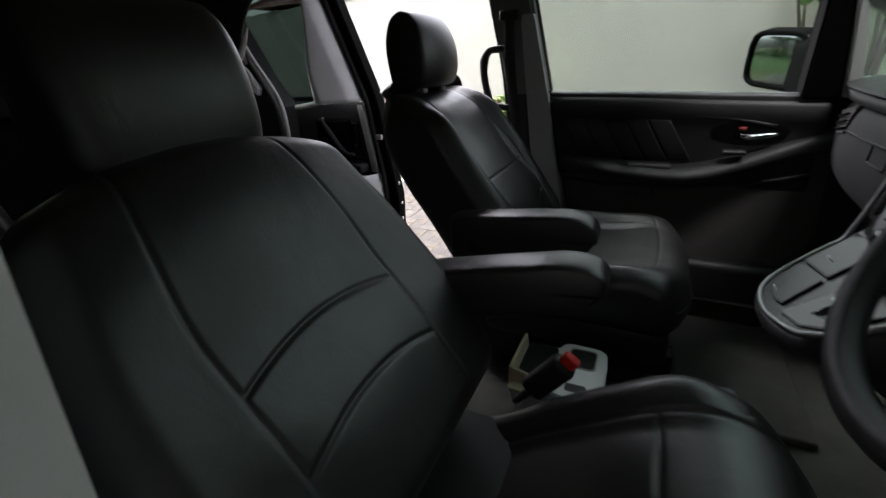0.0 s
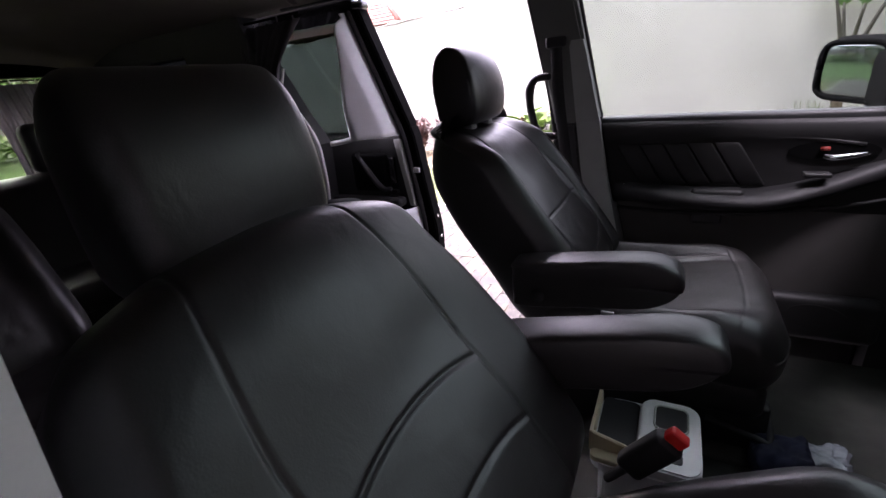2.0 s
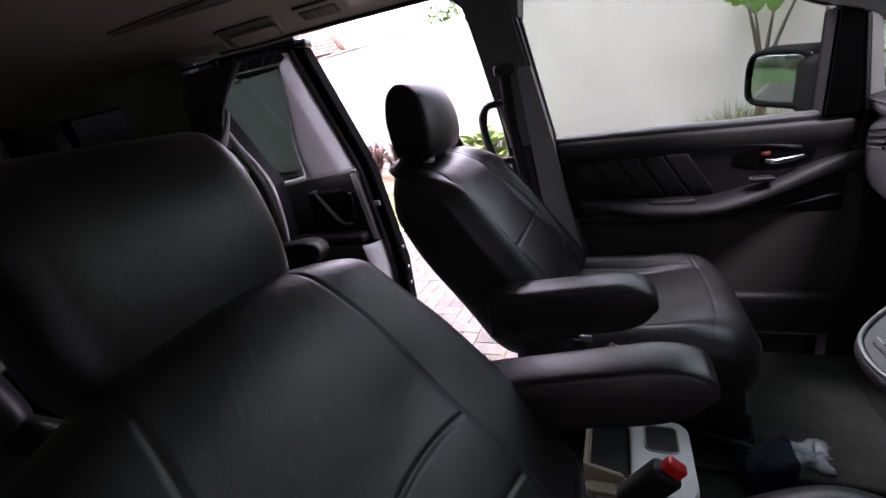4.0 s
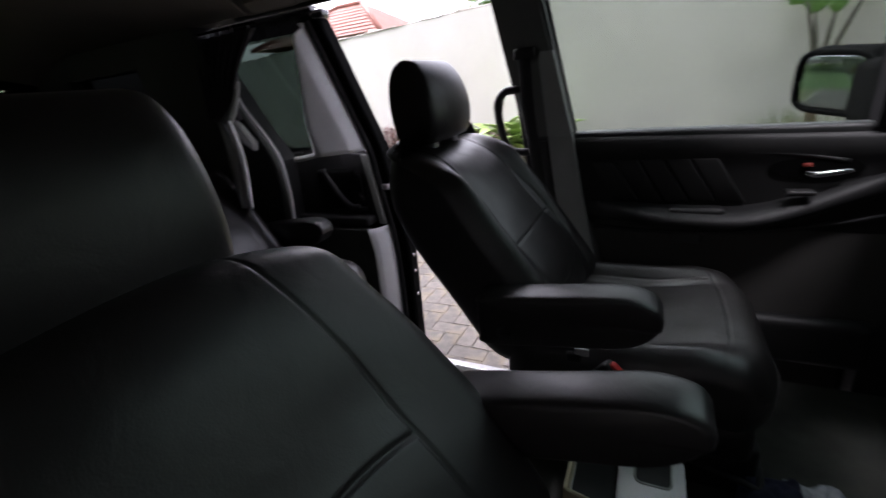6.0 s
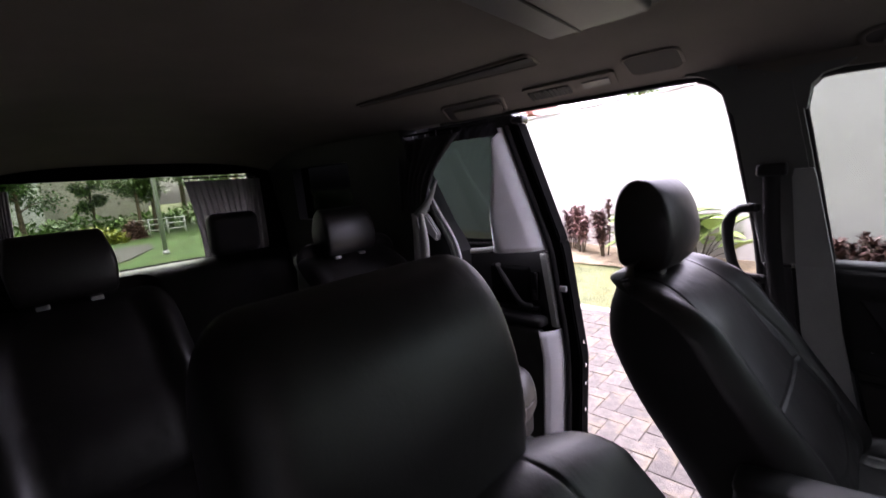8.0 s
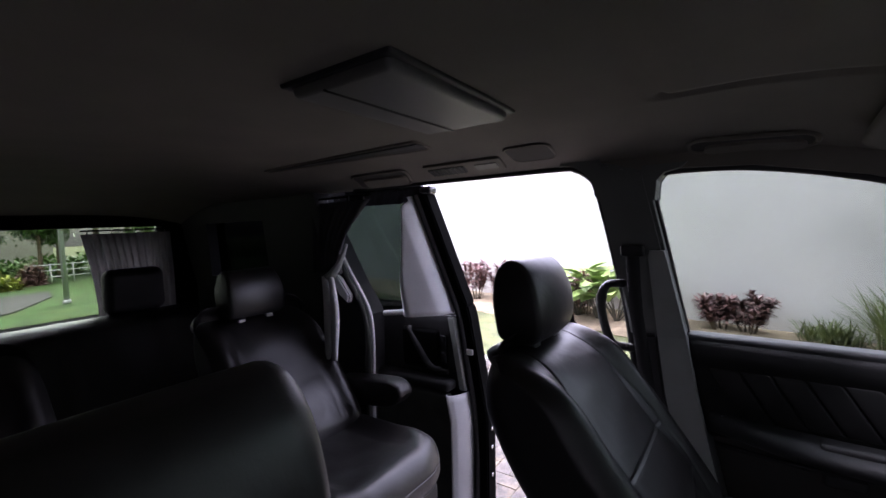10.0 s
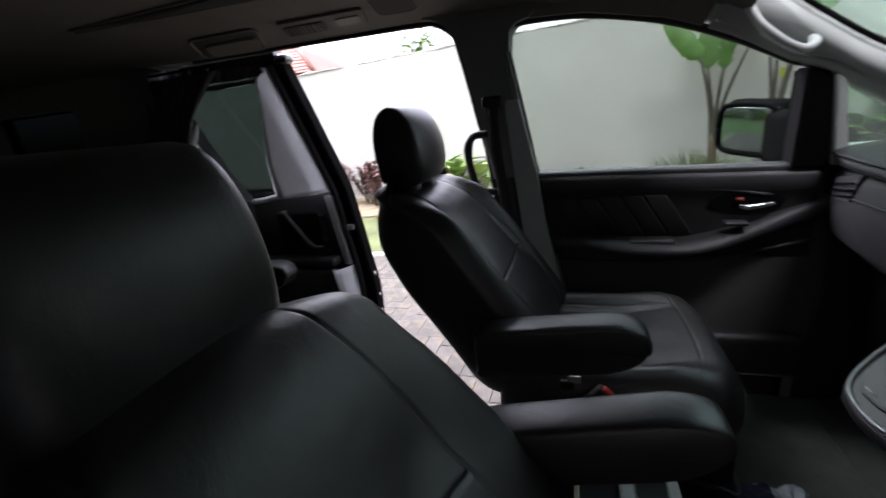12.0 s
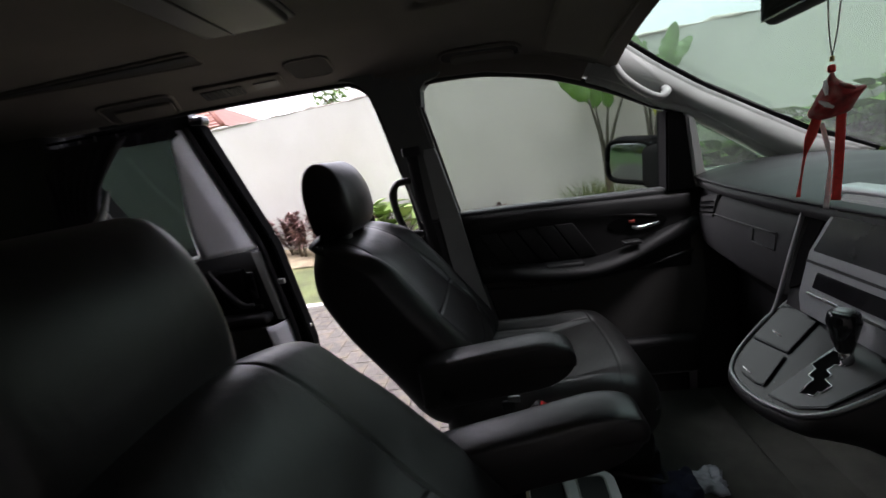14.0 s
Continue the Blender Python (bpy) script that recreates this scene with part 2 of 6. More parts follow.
def soft(c, h, r, n=(10, 10, 10), k=4, fn=None):
    """A cushion: a box with centre c, half sizes h, edge radius r and n divisions an axis; fn bends its points."""
    r = min(r, min(h) * 0.999)
    axes = []
    for i in range(3):
        flat = h[i] - r
        mid = list(np.linspace(-flat, flat, max(n[i], 1) + 1))
        edge = [flat + r * math.tan(math.radians(45 * j / k)) for j in range(1, k + 1)]
        axes.append([-e for e in reversed(edge)] + mid + edge)
    index, verts, faces = {}, [], []

    def vert(i, j, m):
        key = (i, j, m)
        if key not in index:
            p = np.array((axes[0][i], axes[1][j], axes[2][m]))
            inner = np.clip(p, [-(a - r) for a in h], [a - r for a in h])
            d = p - inner
            q = inner + d / np.linalg.norm(d) * r
            q = q + np.array(c)
            if fn:
                q = fn(*q)
            index[key] = len(verts)
            verts.append(tuple(q))
        return index[key]

    last = [len(a) - 1 for a in axes]
    for ax in range(3):
        u, v = [a for a in range(3) if a != ax]
        for side in (0, last[ax]):
            for i in range(last[u]):
                for j in range(last[v]):
                    quad = []
                    for di, dj in ((0, 0), (1, 0), (1, 1), (0, 1)):
                        idx = [0, 0, 0]
                        idx[ax], idx[u], idx[v] = side, i + di, j + dj
                        quad.append(vert(*idx))
                    flip = (side == 0) != (ax == 1)
                    faces.append(quad[::-1] if flip else quad)
    return data_of(verts, faces, True)


def closed_line(points, steps):
    """A smooth closed loop through (x, z) points."""
    pts = [(x, 0, z) for x, z in points]
    line = smooth_line(pts[-2:] + pts + pts[:2], steps)
    return [(p.x, p.z) for p in line[2 * steps:(len(pts) + 2) * steps]]


def pillow(profile, w, r, fn, bulge=0.004, n=14, k=5):
    """A side profile in (x, z) drawn out across y from -w to w, its end edges rounded by r and its end faces a little full."""
    cx, cz = sum(p[0] for p in profile) / len(profile), sum(p[1] for p in profile) / len(profile)
    turn = [math.pi / 2 * i / k for i in range(k + 1)]
    rows = [(-(w - r + r * math.sin(a)), r * (1 - math.cos(a))) for a in reversed(turn)]
    rows += [(-(w - r) + 2 * (w - r) * i / n, 0.0) for i in range(1, n)]
    rows += [(w - r + r * math.sin(a), r * (1 - math.cos(a))) for a in turn]
    verts, faces, m = [], [], len(profile)

    def ring(y, inset, scale=1.0):
        for x, z in profile:
            d = math.hypot(x - cx, z - cz)
            g = max(1 - inset / d, 0.0) * scale
            verts.append(fn(cx + (x - cx) * g, y, cz + (z - cz) * g))
    ring(-(w + bulge * 0.75), r, 0.5)
    for y, inset in rows:
        ring(y, inset)
    ring(w + bulge * 0.75, r, 0.5)
    count = len(rows) + 2
    for i in range(count - 1):
        for j in range(m):
            t = (j + 1) % m
            faces.append((i * m + j, i * m + t, (i + 1) * m + t, (i + 1) * m + j))
    for side, base in ((-1, 0), (1, (count - 1) * m)):
        verts.append(fn(cx, side * (w + bulge), cz))
        for j in range(m):
            faces.append((len(verts) - 1, base + j, base + (j + 1) % m))
    bm = bmesh.new()
    me = data_of(verts, faces, True)
    bm.from_mesh(me)
    bpy.data.meshes.remove(me)
    bmesh.ops.recalc_face_normals(bm, faces=bm.faces[:])
    return mesh_of(bm, True)


def block(c, h, r=0.004, fn=None, n=(1, 1, 1), k=2):
    return soft(c, h, r, n, k, fn)


def bevelled(bm, width, segments=2):
    bmesh.ops.bevel(bm, geom=bm.edges[:], offset=width, segments=segments, affect="EDGES", clamp_overlap=True)
    return bm


def prism(poly, a, b, axis="y", bevel=0.0, warp=None):
    """A polygon drawn in (x, z) for axis y, (x, y) for z or (y, z) for x, made thick from a to b."""
    bm = bmesh.new()
    put = {"y": lambda p, d: (p[0], d, p[1]), "z": lambda p, d: (p[0], p[1], d), "x": lambda p, d: (d, p[0], p[1])}[axis]
    low = [bm.verts.new(put(p, a)) for p in poly]
    top = [bm.verts.new(put(p, b)) for p in poly]
    bm.faces.new(low)
    bm.faces.new(top[::-1])
    for i in range(len(poly)):
        j = (i + 1) % len(poly)
        bm.faces.new((low[j], low[i], top[i], top[j]))
    bmesh.ops.recalc_face_normals(bm, faces=bm.faces[:])
    if bevel:
        bevelled(bm, bevel)
    if warp:
        for v in bm.verts:
            v.co = warp(*v.co)
    return bm


def join(meshes, smooth=False):
    bm = bmesh.new()
    for me in meshes:
        if isinstance(me, bmesh.types.BMesh):
            me = mesh_of(me, smooth)
        bm.from_mesh(me)
        bpy.data.meshes.remove(me)
    return bm


def smooth_line(points, steps=6):
    """A Catmull-Rom line through points."""
    pts = [Vector(p) for p in points]
    pts = [pts[0] * 2 - pts[1]] + pts + [pts[-1] * 2 - pts[-2]]
    out = []
    for i in range(1, len(pts) - 2):
        for s in range(steps):
            t = s / steps
            p0, p1, p2, p3 = pts[i - 1:i + 3]
            out.append(0.5 * ((2 * p1) + (p2 - p0) * t + (2 * p0 - 5 * p1 + 4 * p2 - p3) * t * t + (3 * p1 - p0 - 3 * p2 + p3) * t ** 3))
    out.append(pts[-2])
    return out


def tube(points, radius, sides=8, steps=5, flat=1.0, closed=False):
    """A round bar along a smooth line; radius may be a list; flat squeezes it."""
    line = smooth_line(points, steps) if steps > 1 else [Vector(p) for p in points]
    rad = radius if isinstance(radius, (list, tuple)) else [radius, radius]
    verts, faces = [], []
    up = Vector((0.13, 0.2, 0.97))
    for i, p in enumerate(line):
        d = (line[min(i + 1, len(line) - 1)] - line[max(i - 1, 0)]).normalized()
        a = d.cross(up)
        if a.length < 0.05:
            a = d.cross(Vector((1, 0, 0)))
        a.normalize()
        b = a.cross(d)
        f = i / (len(line) - 1) * (len(rad) - 1)
        q = min(int(f), len(rad) - 2)
        r = rad[q] + (rad[q + 1] - rad[q]) * (f - q)
        for s in range(sides):
            w = 2 * math.pi * s / sides
            verts.append(p + a * math.cos(w) * r + b * math.sin(w) * r * flat)
    for i in range(len(line) - 1):
        for s in range(sides):
            t = (s + 1) % sides
            faces.append((i * sides + s, i * sides + t, (i + 1) * sides + t, (i + 1) * sides + s))
    faces.append(tuple(range(sides))[::-1])
    faces.append(tuple((len(line) - 1) * sides + s for s in range(sides)))
    return data_of(verts, faces, True)


def sheet(nu, nv, fn, thick=0.0):
    """A bent sheet: fn(u, v) for u, v from 0 to 1; thick: how far its back lies along the normal."""
    pts = [[Vector(fn(i / nu, j / nv)) for j in range(nv + 1)] for i in range(nu + 1)]
    verts = [p for row in pts for p in row]
    faces = [(i * (nv + 1) + j, (i + 1) * (nv + 1) + j, (i + 1) * (nv + 1) + j + 1, i * (nv + 1) + j + 1) for i in range(nu) for j in range(nv)]
    if thick:
        me = data_of(verts, faces, True)
        bm = bmesh.new()
        bm.from_mesh(me)
        bpy.data.meshes.remove(me)
        bm.normal_update()
        bmesh.ops.solidify(bm, geom=bm.faces[:], thickness=thick)
        return mesh_of(bm, True)
    return data_of(verts, faces, True)


MID = -0.04          # the middle of the car, across
FLOOR = 0.45         # the cabin floor


def side_y(z):
    return 0.76 - max(z - 1.22, 0) * 0.17


def left_warp(x, y, z):
    return (x, y + side_y(z), z)


def right_warp(x, y, z):
    return (x, 2 * MID - side_y(z) - y, z)

# ---- the place outdoors ----
def ground_fn(u, v):
    # finer near the car
    x = -90 + 180 * u
    y = -90 + 180 * v
    return (x, y, -0.02 + 0.02 * noise.noise(Vector((x * 0.2, y * 0.2, 0))))


tagged(part("ground", sheet(60, 60, ground_fn), LAWN), "uneven short green lawn round the car", "lawn", kind="structure")


def wall_line(x):
    return 6.1 - 0.24 * x


ANGLE = math.atan(-0.24)


def garden_wall():
    d = Vector((math.cos(ANGLE), math.sin(ANGLE), 0))
    nrm = Vector((-d.y, d.x, 0))
    bm = bmesh.new()
    L0, L1, T = -10.5, 16.0, 0.16
    pts = []
    for s in (L0, L1):
        for t in (0, T):
            for z in (-0.3, 2.5):
                p = Vector((0, wall_line(0), 0)) + d * s + nrm * t
                pts.append(bm.verts.new((p.x, p.y, z)))
    for f in ((0, 1, 5, 4), (2, 6, 7, 3), (0, 2, 3, 1), (4, 5, 7, 6), (1, 3, 7, 5), (0, 4, 6, 2)):
        bm.faces.new([pts[i] for i in f])
    bmesh.ops.recalc_face_normals(bm, faces=bm.faces[:])
    wall = tagged(part("wall_garden", bm, PLASTER), "tall pale rendered garden wall with weather stains", "wall", kind="structure")

    def cap(u, v):
        s = L0 + (L1 - L0) * u
        a = v * 2 * math.pi
        w = 0.088 + 0.03 * noise.noise(Vector((s * 2.2, v * 3, 4)))
        q = Vector((0, wall_line(0), 0)) + d * s + nrm * (T / 2 + w * math.cos(a))
        return (q.x, q.y, 2.505 + (0.035 + 0.04 * noise.noise(Vector((s * 3, 9, v))) + 0.02 * noise.noise(Vector((s * 11, 3, v)))) * math.sin(a))

    part("coping", sheet(240, 8, cap), CAP, wall, "weathered coping with dark stains")


garden_wall()

# unseen plain wall, added to block skylight on the driver's side
tagged(part("wall_house", block((-0.5, -1.85, 2.3), (8.0, 0.12, 2.5), 0.01), mat("side_blocker_grey", (0.20, 0.195, 0.18), 0.9, vary=0.1, scale=1.0, fine=40, bump=0.3, dist=0.01)), "plain grey unseen wall added to block light beside the car", "wall", kind="structure")

# unseen overhead slab, added to keep skylight off the driver's seat
tagged(part("roof_porch", block((1.30, -0.95, 2.75), (1.9, 0.90, 0.06), 0.01), mat("roof_blocker_brown", (0.16, 0.14, 0.12), 0.9, vary=0.15, scale=3, bump=0.3)), "plain unseen slab added over the car's front to block skylight", "porch roof", kind="structure")

# unseen wall ahead, added to block low sky coming through the windscreen
tagged(part("wall_return", block((3.1, 0.09, 1.35), (0.10, 1.91, 1.6), 0.01), mat("front_blocker_grey", (0.09, 0.085, 0.077), 0.9, vary=0.1, scale=1.0, fine=40, bump=0.3, dist=0.01)), "plain dull grey unseen wall added ahead to block low skylight", "wall", kind="structure")

# paved strip beside the car
part_pave = tagged(part("pavement", block((-1.0, 1.55, -0.005), (6.5, 1.87, 0.03), 0.004), JOINT), "brick-paved strip of sandy grey concrete pavers", "pavement", kind="structure")
part("kerb", block((-1.0, 3.47, 0.0), (6.5, 0.05, 0.05), 0.01), mat("concrete_kerb", (0.42, 0.4, 0.37), 0.9, vary=0.2, scale=5, bump=0.4, dist=0.005), part_pave, "low concrete edging")
# soil bed at the wall
def bed_fn(u, v):
    x = -9 + 24 * u
    y0 = wall_line(x) - 1.15 + 0.15 * noise.noise(Vector((x * 0.8, 3, 0)))
    y = y0 + (wall_line(x) + 0.05 - y0) * v
    return (x, y, 0.005 + 0.07 * math.sin(min(v * 2.2, 1) * math.pi / 2) + 0.02 * noise.noise(Vector((x * 3, y * 3, 0))))


tagged(part("planting_bed", sheet(120, 8, bed_fn), SOIL), "strip of bare brown soil along the garden wall", "soil", kind="structure")


UPPER = mat("grey_pillar_cover", (0.13, 0.135, 0.125), 0.6, vary=0.08, scale=7, fine=400, bump=0.12, dist=0.0005)
PILLAR = mat("pillar_plastic", (0.33, 0.34, 0.325), 0.6, vary=0.08, scale=7, fine=400, bump=0.12, dist=0.0005)


# ---- the cabin shell ----
def cabin_floor():
    poly = [(-2.6, -0.80), (1.25, -0.80), (1.25, 0.72), (0.16, 0.72), (0.10, 0.50), (-1.05, 0.50), (-1.12, 0.72), (-2.6, 0.72)]
    fl = tagged(part("floor", prism(poly, 0.38, FLOOR, "z"), CARPET), "worn grey carpeted cabin floor", "floor", kind="structure")
    part("step_well", block((-0.475, 0.65, 0.18), (0.56, 0.147, 0.03), 0.012), BLACK, fl, "charcoal plastic entrance step")
    part("scuff_plate", block((-0.475, 0.765, 0.214), (0.5, 0.028, 0.006), 0.004), SILVER, fl, "pale metal scuff plate")
    part("floor_mat", soft((0.80, 0.42, 0.462), (0.26, 0.25, 0.010), 0.008, (6, 6, 1), 2), mat("rubbed_carpet_mat", (0.042, 0.043, 0.037), 1.0, vary=0.3, scale=14, fine=500, bump=0.8, dist=0.003), fl, "flat olive grey carpet mat")


def roof_z(x, y):
    a = abs(y - MID) / 0.73
    z = 1.795 - 0.075 * a ** 3.2
    if x > 0.35:
        z -= 0.11 * ((x - 0.35) / 0.45) ** 2 * (0.55 + 0.45 * a)
    if x < -1.9:
        z -= 0.12 * ((-1.9 - x) / 0.7) ** 2
    return z


def head_fn(u, v):
    x, y = -2.58 + 3.38 * u, -0.745 + 1.41 * v
    z = roof_z(x, y)
    # sun roof panel joint
    if 0.2 < x < 0.8:
        for e in (abs(x - 0.25) if -0.40 < y < 0.29 else 1, abs(y - 0.28) if x > 0.25 else 1, abs(y + 0.36) if x > 0.25 else 1):
            z += 0.012 * math.exp(-(e / 0.008) ** 2)
    return (x, y, z)


def ceiling():
    c = tagged(part("ceiling", sheet(230, 130, head_fn), HEAD), "soft grey-beige fabric headliner with a recessed roof panel", "ceiling", kind="structure")
    part("roof_skin", sheet(24, 16, lambda u, v: (-2.62 + 3.44 * u, -0.88 + 1.68 * v, roof_z(-2.58 + 3.38 * u, -0.80 + 1.52 * v) + 0.07)), PAINT, c, "black painted outer roof skin")


def rounded_prism(poly, a, b, r, warp):
    bm = bevelled(prism(poly, a, b), r, 4)
    for v in bm.verts:
        v.co = warp(*v.co)
    return mesh_of(bm, True)


def side(warp, name, left):
    """One side of the body: rail, pillars and the rear quarter."""
    label = "grey trimmed side wall of the cabin with window pillars"
    w = thing(name, (0, 0.72 if left else -0.80, 0.3), label, "wall", kind="structure")
    out = 0.07
    rail = [(-2.6, 1.728), (0.02, 1.728), (0.06, 1.722), (0.10, 1.708), (0.162, 1.69), (0.221, 1.692), (0.40, 1.683), (0.609, 1.640), (0.70, 1.607), (0.76, 1.72), (0.72, 1.80), (-2.6, 1.80)]
    part("roof_rail", prism(rail, -0.012, out, warp=warp), HEAD, w, "fabric covered roof rail")
    # front pillar
    pil = [(0.70, 1.607), (0.796, 1.566), (0.938, 1.486), (1.014, 1.462), (1.048, 1.440), (1.18, 1.352), (1.309, 1.263), (1.40, 1.222), (1.62, 1.222), (1.533, 1.262),
           (1.396, 1.316), (1.275, 1.385), (1.123, 1.472), (1.056, 1.509), (0.925, 1.596), (0.80, 1.690), (0.76, 1.72)]
    grown = pil[:8] + [(x + 0.012, z + 0.020) for x, z in pil[8:]]
    part("front_pillar", rounded_prism(grown, -0.03, out, 0.018, warp), LIGHT, w, "light grey sloping windscreen pillar")
    edge = grown[8:]
    part("pillar_edge", prism(edge + [(x + 0.006, z + 0.018) for x, z in reversed(edge)], 0.0, out, warp=warp), MATT, w, "black windscreen edge band")
    part("quarter_frame", prism([(1.020, 1.452), (1.048, 1.436), (1.089, 1.255), (1.309, 1.258), (1.42, 1.215), (1.062, 1.205)], -0.026, out, bevel=0.005, warp=warp), LIGHT, w)
    part("mirror_corner", prism([(0.968, 1.20), (0.960, 1.474), (1.019, 1.455), (1.061, 1.20)], -0.02, out, bevel=0.006, warp=warp), MATT, w, "black triangular mirror corner")
    q = part("quarter_window", prism([(1.03, 1.46), (1.34, 1.250), (1.08, 1.245)], 0.03, 0.034, warp=warp), QUARTER, w, "small triangular quarter window")
    q.visible_shadow = False
    # middle pillar: a dark upper half and a grey lower trim
    part("middle_pillar", prism([(0.10, 1.22), (0.25, 1.22), (0.162, 1.67), (0.16, 1.69), (0.10, 1.708), (0.06, 1.722), (0.016, 1.722), (0.026, 1.66)], -0.03, out, bevel=0.012, warp=warp), UPPER, w, "charcoal middle pillar")
    if left:
        part("pillar_trim", prism([(0.176, 1.22), (0.25, 1.22), (0.275, 1.05), (0.342, 0.74), (0.36, 0.45), (0.27, 0.45), (0.255, 0.74), (0.195, 1.05)], -0.045, out, warp=warp), PILLAR, w, "grey pillar trim")
        part("pillar_trim", prism([(0.176, 1.22), (0.25, 1.22), (0.206, 1.45), (0.20, 1.47), (0.165, 1.47), (0.160, 1.45)], -0.045, -0.02, warp=warp), PILLAR, w, "grey pillar trim")
    part("pillar_rear", prism([(0.10, 1.216), (0.174, 1.216), (0.193, 1.05), (0.253, 0.74), (0.268, 0.45), (0.15, 0.30), (0.14, 0.74)], -0.03, out, bevel=0.008, warp=warp), DARK, w)
    part("sill", prism([(-1.1 if left else -2.6, 0.12), (1.25, 0.12), (1.25, 0.44 if not left else 0.18), (-1.1 if left else -2.6, 0.44 if not left else 0.18)], -0.02, out + 0.04, warp=warp), PAINT, w, "black painted door sill")
    part("pillar_corner", prism([(0.15, 1.705), (0.26, 1.705), (0.245, 1.692), (0.205, 1.683), (0.186, 1.662), (0.180, 1.61), (0.15, 1.61)], -0.024, out, warp=warp), UPPER, w)
    if not left:
        part("pillar_trim", prism([(0.06, 1.48), (0.26, 1.46), (0.300, 1.40), (0.300, 0.75), (0.300, 0.45), (0.06, 0.45)], 0, 0.1, warp=lambda x, y, z: (x, -0.787 + 0.07 * (z - 1.23) - y, z)), DOOR_TRIM, w, "pale grey pillar cover")
    if left:
        part("front_side_panel", prism([(1.06, 0.30), (1.72, 0.30), (1.70, 1.203), (1.06, 1.203)], 0.0, out, warp=warp), DARK, w, "charcoal kick panel")
    # rear quarter with a small window
    x0 = -1.08
    hole = [(-2.32, 1.30), (-1.70, 1.30), (-1.66, 1.62), (-2.24, 1.62)]
    c1, c2, c3, c4 = (-1.03, -1.075, -1.20, -1.22) if left else (x0 + 0.02, x0 + 0.05, x0 + 0.14, x0 + 0.15)
    for poly in ([(-2.6, 1.22), (c1, 1.22), (c2, 1.30), (-2.6, 1.30)], [(-2.6, 1.30), (-2.32, 1.30), (-2.24, 1.62), (-2.6, 1.62)],
                 [(-1.70, 1.30), (c2, 1.30), (c3, 1.62), (-1.66, 1.62)], [(-2.6, 1.62), (c3, 1.62), (c4, 1.728), (-2.6, 1.728)],
                 [(-2.6, 0.30), (x0 + 0.04, 0.30), (x0 + 0.06, 0.8), (c1 + 0.03, 1.17), (c1, 1.22), (-2.6, 1.22)] if left else [(-2.6, 0.30), (x0 - 0.03, 0.30), (x0 - 0.03, 0.8), (x0 + 0.02, 1.22), (-2.6, 1.22)]):
        part("quarter_panel", prism(poly, -0.04, out, warp=warp), DARK, w, "charcoal rear quarter panel")
    g = part("rear_side_window", prism(hole, 0.02, 0.024, warp=warp), DEEP, w, "dark tinted rear side window")
    g.visible_shadow = False
    if not left:
        # the closed half of this side, behind the driver
        part("rear_door_panel", prism([(x0 - 0.03, 0.30), (0.15, 0.30), (0.14, 0.74), (0.10, 1.22), (x0 + 0.02, 1.22), (x0 - 0.03, 0.8)], -0.02, out, warp=warp), DARK, w, "closed charcoal rear door")
        part("rear_door_panel", prism([(0.10, 1.22), (0.03, 1.73), (x0 + 0.15, 1.73), (x0 + 0.02, 1.22)], -0.02, out, warp=warp), DARK, w, "closed charcoal rear door")
    else:
        line = [(-1.20, 0.70, 1.60), (-1.15, 0.70, 1.45), (-1.10, 0.705, 1.355), (-1.045, 0.715, 1.262), (-1.008, 0.72, 1.17), (-1.0, 0.72, 1.02), (-1.01, 0.72, 0.89), (-1.02, 0.72, 0.60), (-1.03, 0.72, 0.40)]
        part("pillar_lining", tube(line, 0.026, 10, 5, 0.6), UPPER, w, "dark grey rear pillar lining")
        part("pillar_cover", prism([(-1.165, 1.385), (-1.105, 1.345), (-1.055, 1.262), (-1.075, 1.225), (-1.125, 1.262)], -0.085, -0.055, bevel=0.006, warp=warp), DOOR_TRIM, w, "pale pillar cover")
        part("door_seal", tube([(x + 0.026, y, z) for x, y, z in line], 0.009, 8), DOOR_TRIM, w, "pale grey door opening seal")
        line = [(-1.0, 0.682, 1.726), (-0.5, 0.682, 1.724), (-0.10, 0.684, 1.722), (-0.045, 0.688, 1.716), (-0.004, 0.697, 1.690), (0.018, 0.704, 1.645), (0.058, 0.722, 1.45), (0.097, 0.738, 1.22), (0.136, 0.738, 0.74), (0.146, 0.738, 0.33)]
        part("door_seal", tube(line, 0.009, 8), RUBBER, w, "black rubber opening seal")
        part("seal_lip", tube([(x + (0.010 if z < 1.70 else 0.004), y - 0.008, z + (0.010 if x < 0 else 0)) for x, y, z in line[2:8]], 0.005, 8), PILLAR, w, "grey seal lip")
        arc = [(-0.075 + 0.095 * math.sin(radians(9 * i)), 1.632 + 0.095 * math.cos(radians(9 * i))) for i in range(11)]
        part("opening_corner", prism(arc + [(0.045, 1.60), (0.040, 1.735), (-0.075, 1.735)], -0.026, out - 0.004, warp=warp), UPPER, w, "rounded opening corner")
    return w


def rear_wall():
    w = thing("wall_rear", (-2.58, MID, 0.4), "dark tailgate trim round the rear window", "wall", kind="structure")
    for poly in ([(-0.86, 0.30), (0.78, 0.30), (0.78, 1.13), (-0.86, 1.13)], [(-0.86, 1.13), (-0.66, 1.13), (-0.62, 1.62), (-0.86, 1.62)],
                 [(0.58, 1.13), (0.78, 1.13), (0.78, 1.62), (0.54, 1.62)], [(-0.86, 1.62), (0.78, 1.62), (0.78, 1.72), (-0.86, 1.72)]):
        part("tailgate_panel", prism(poly, -2.64, -2.55, "x"), MATT, w)
    g = part("window_pane", prism([(-0.66, 1.13), (0.58, 1.13), (0.54, 1.62), (-0.62, 1.62)], -2.60, -2.596, "x"), REAR, w, "tinted rear window pane")
    g.visible_shadow = False


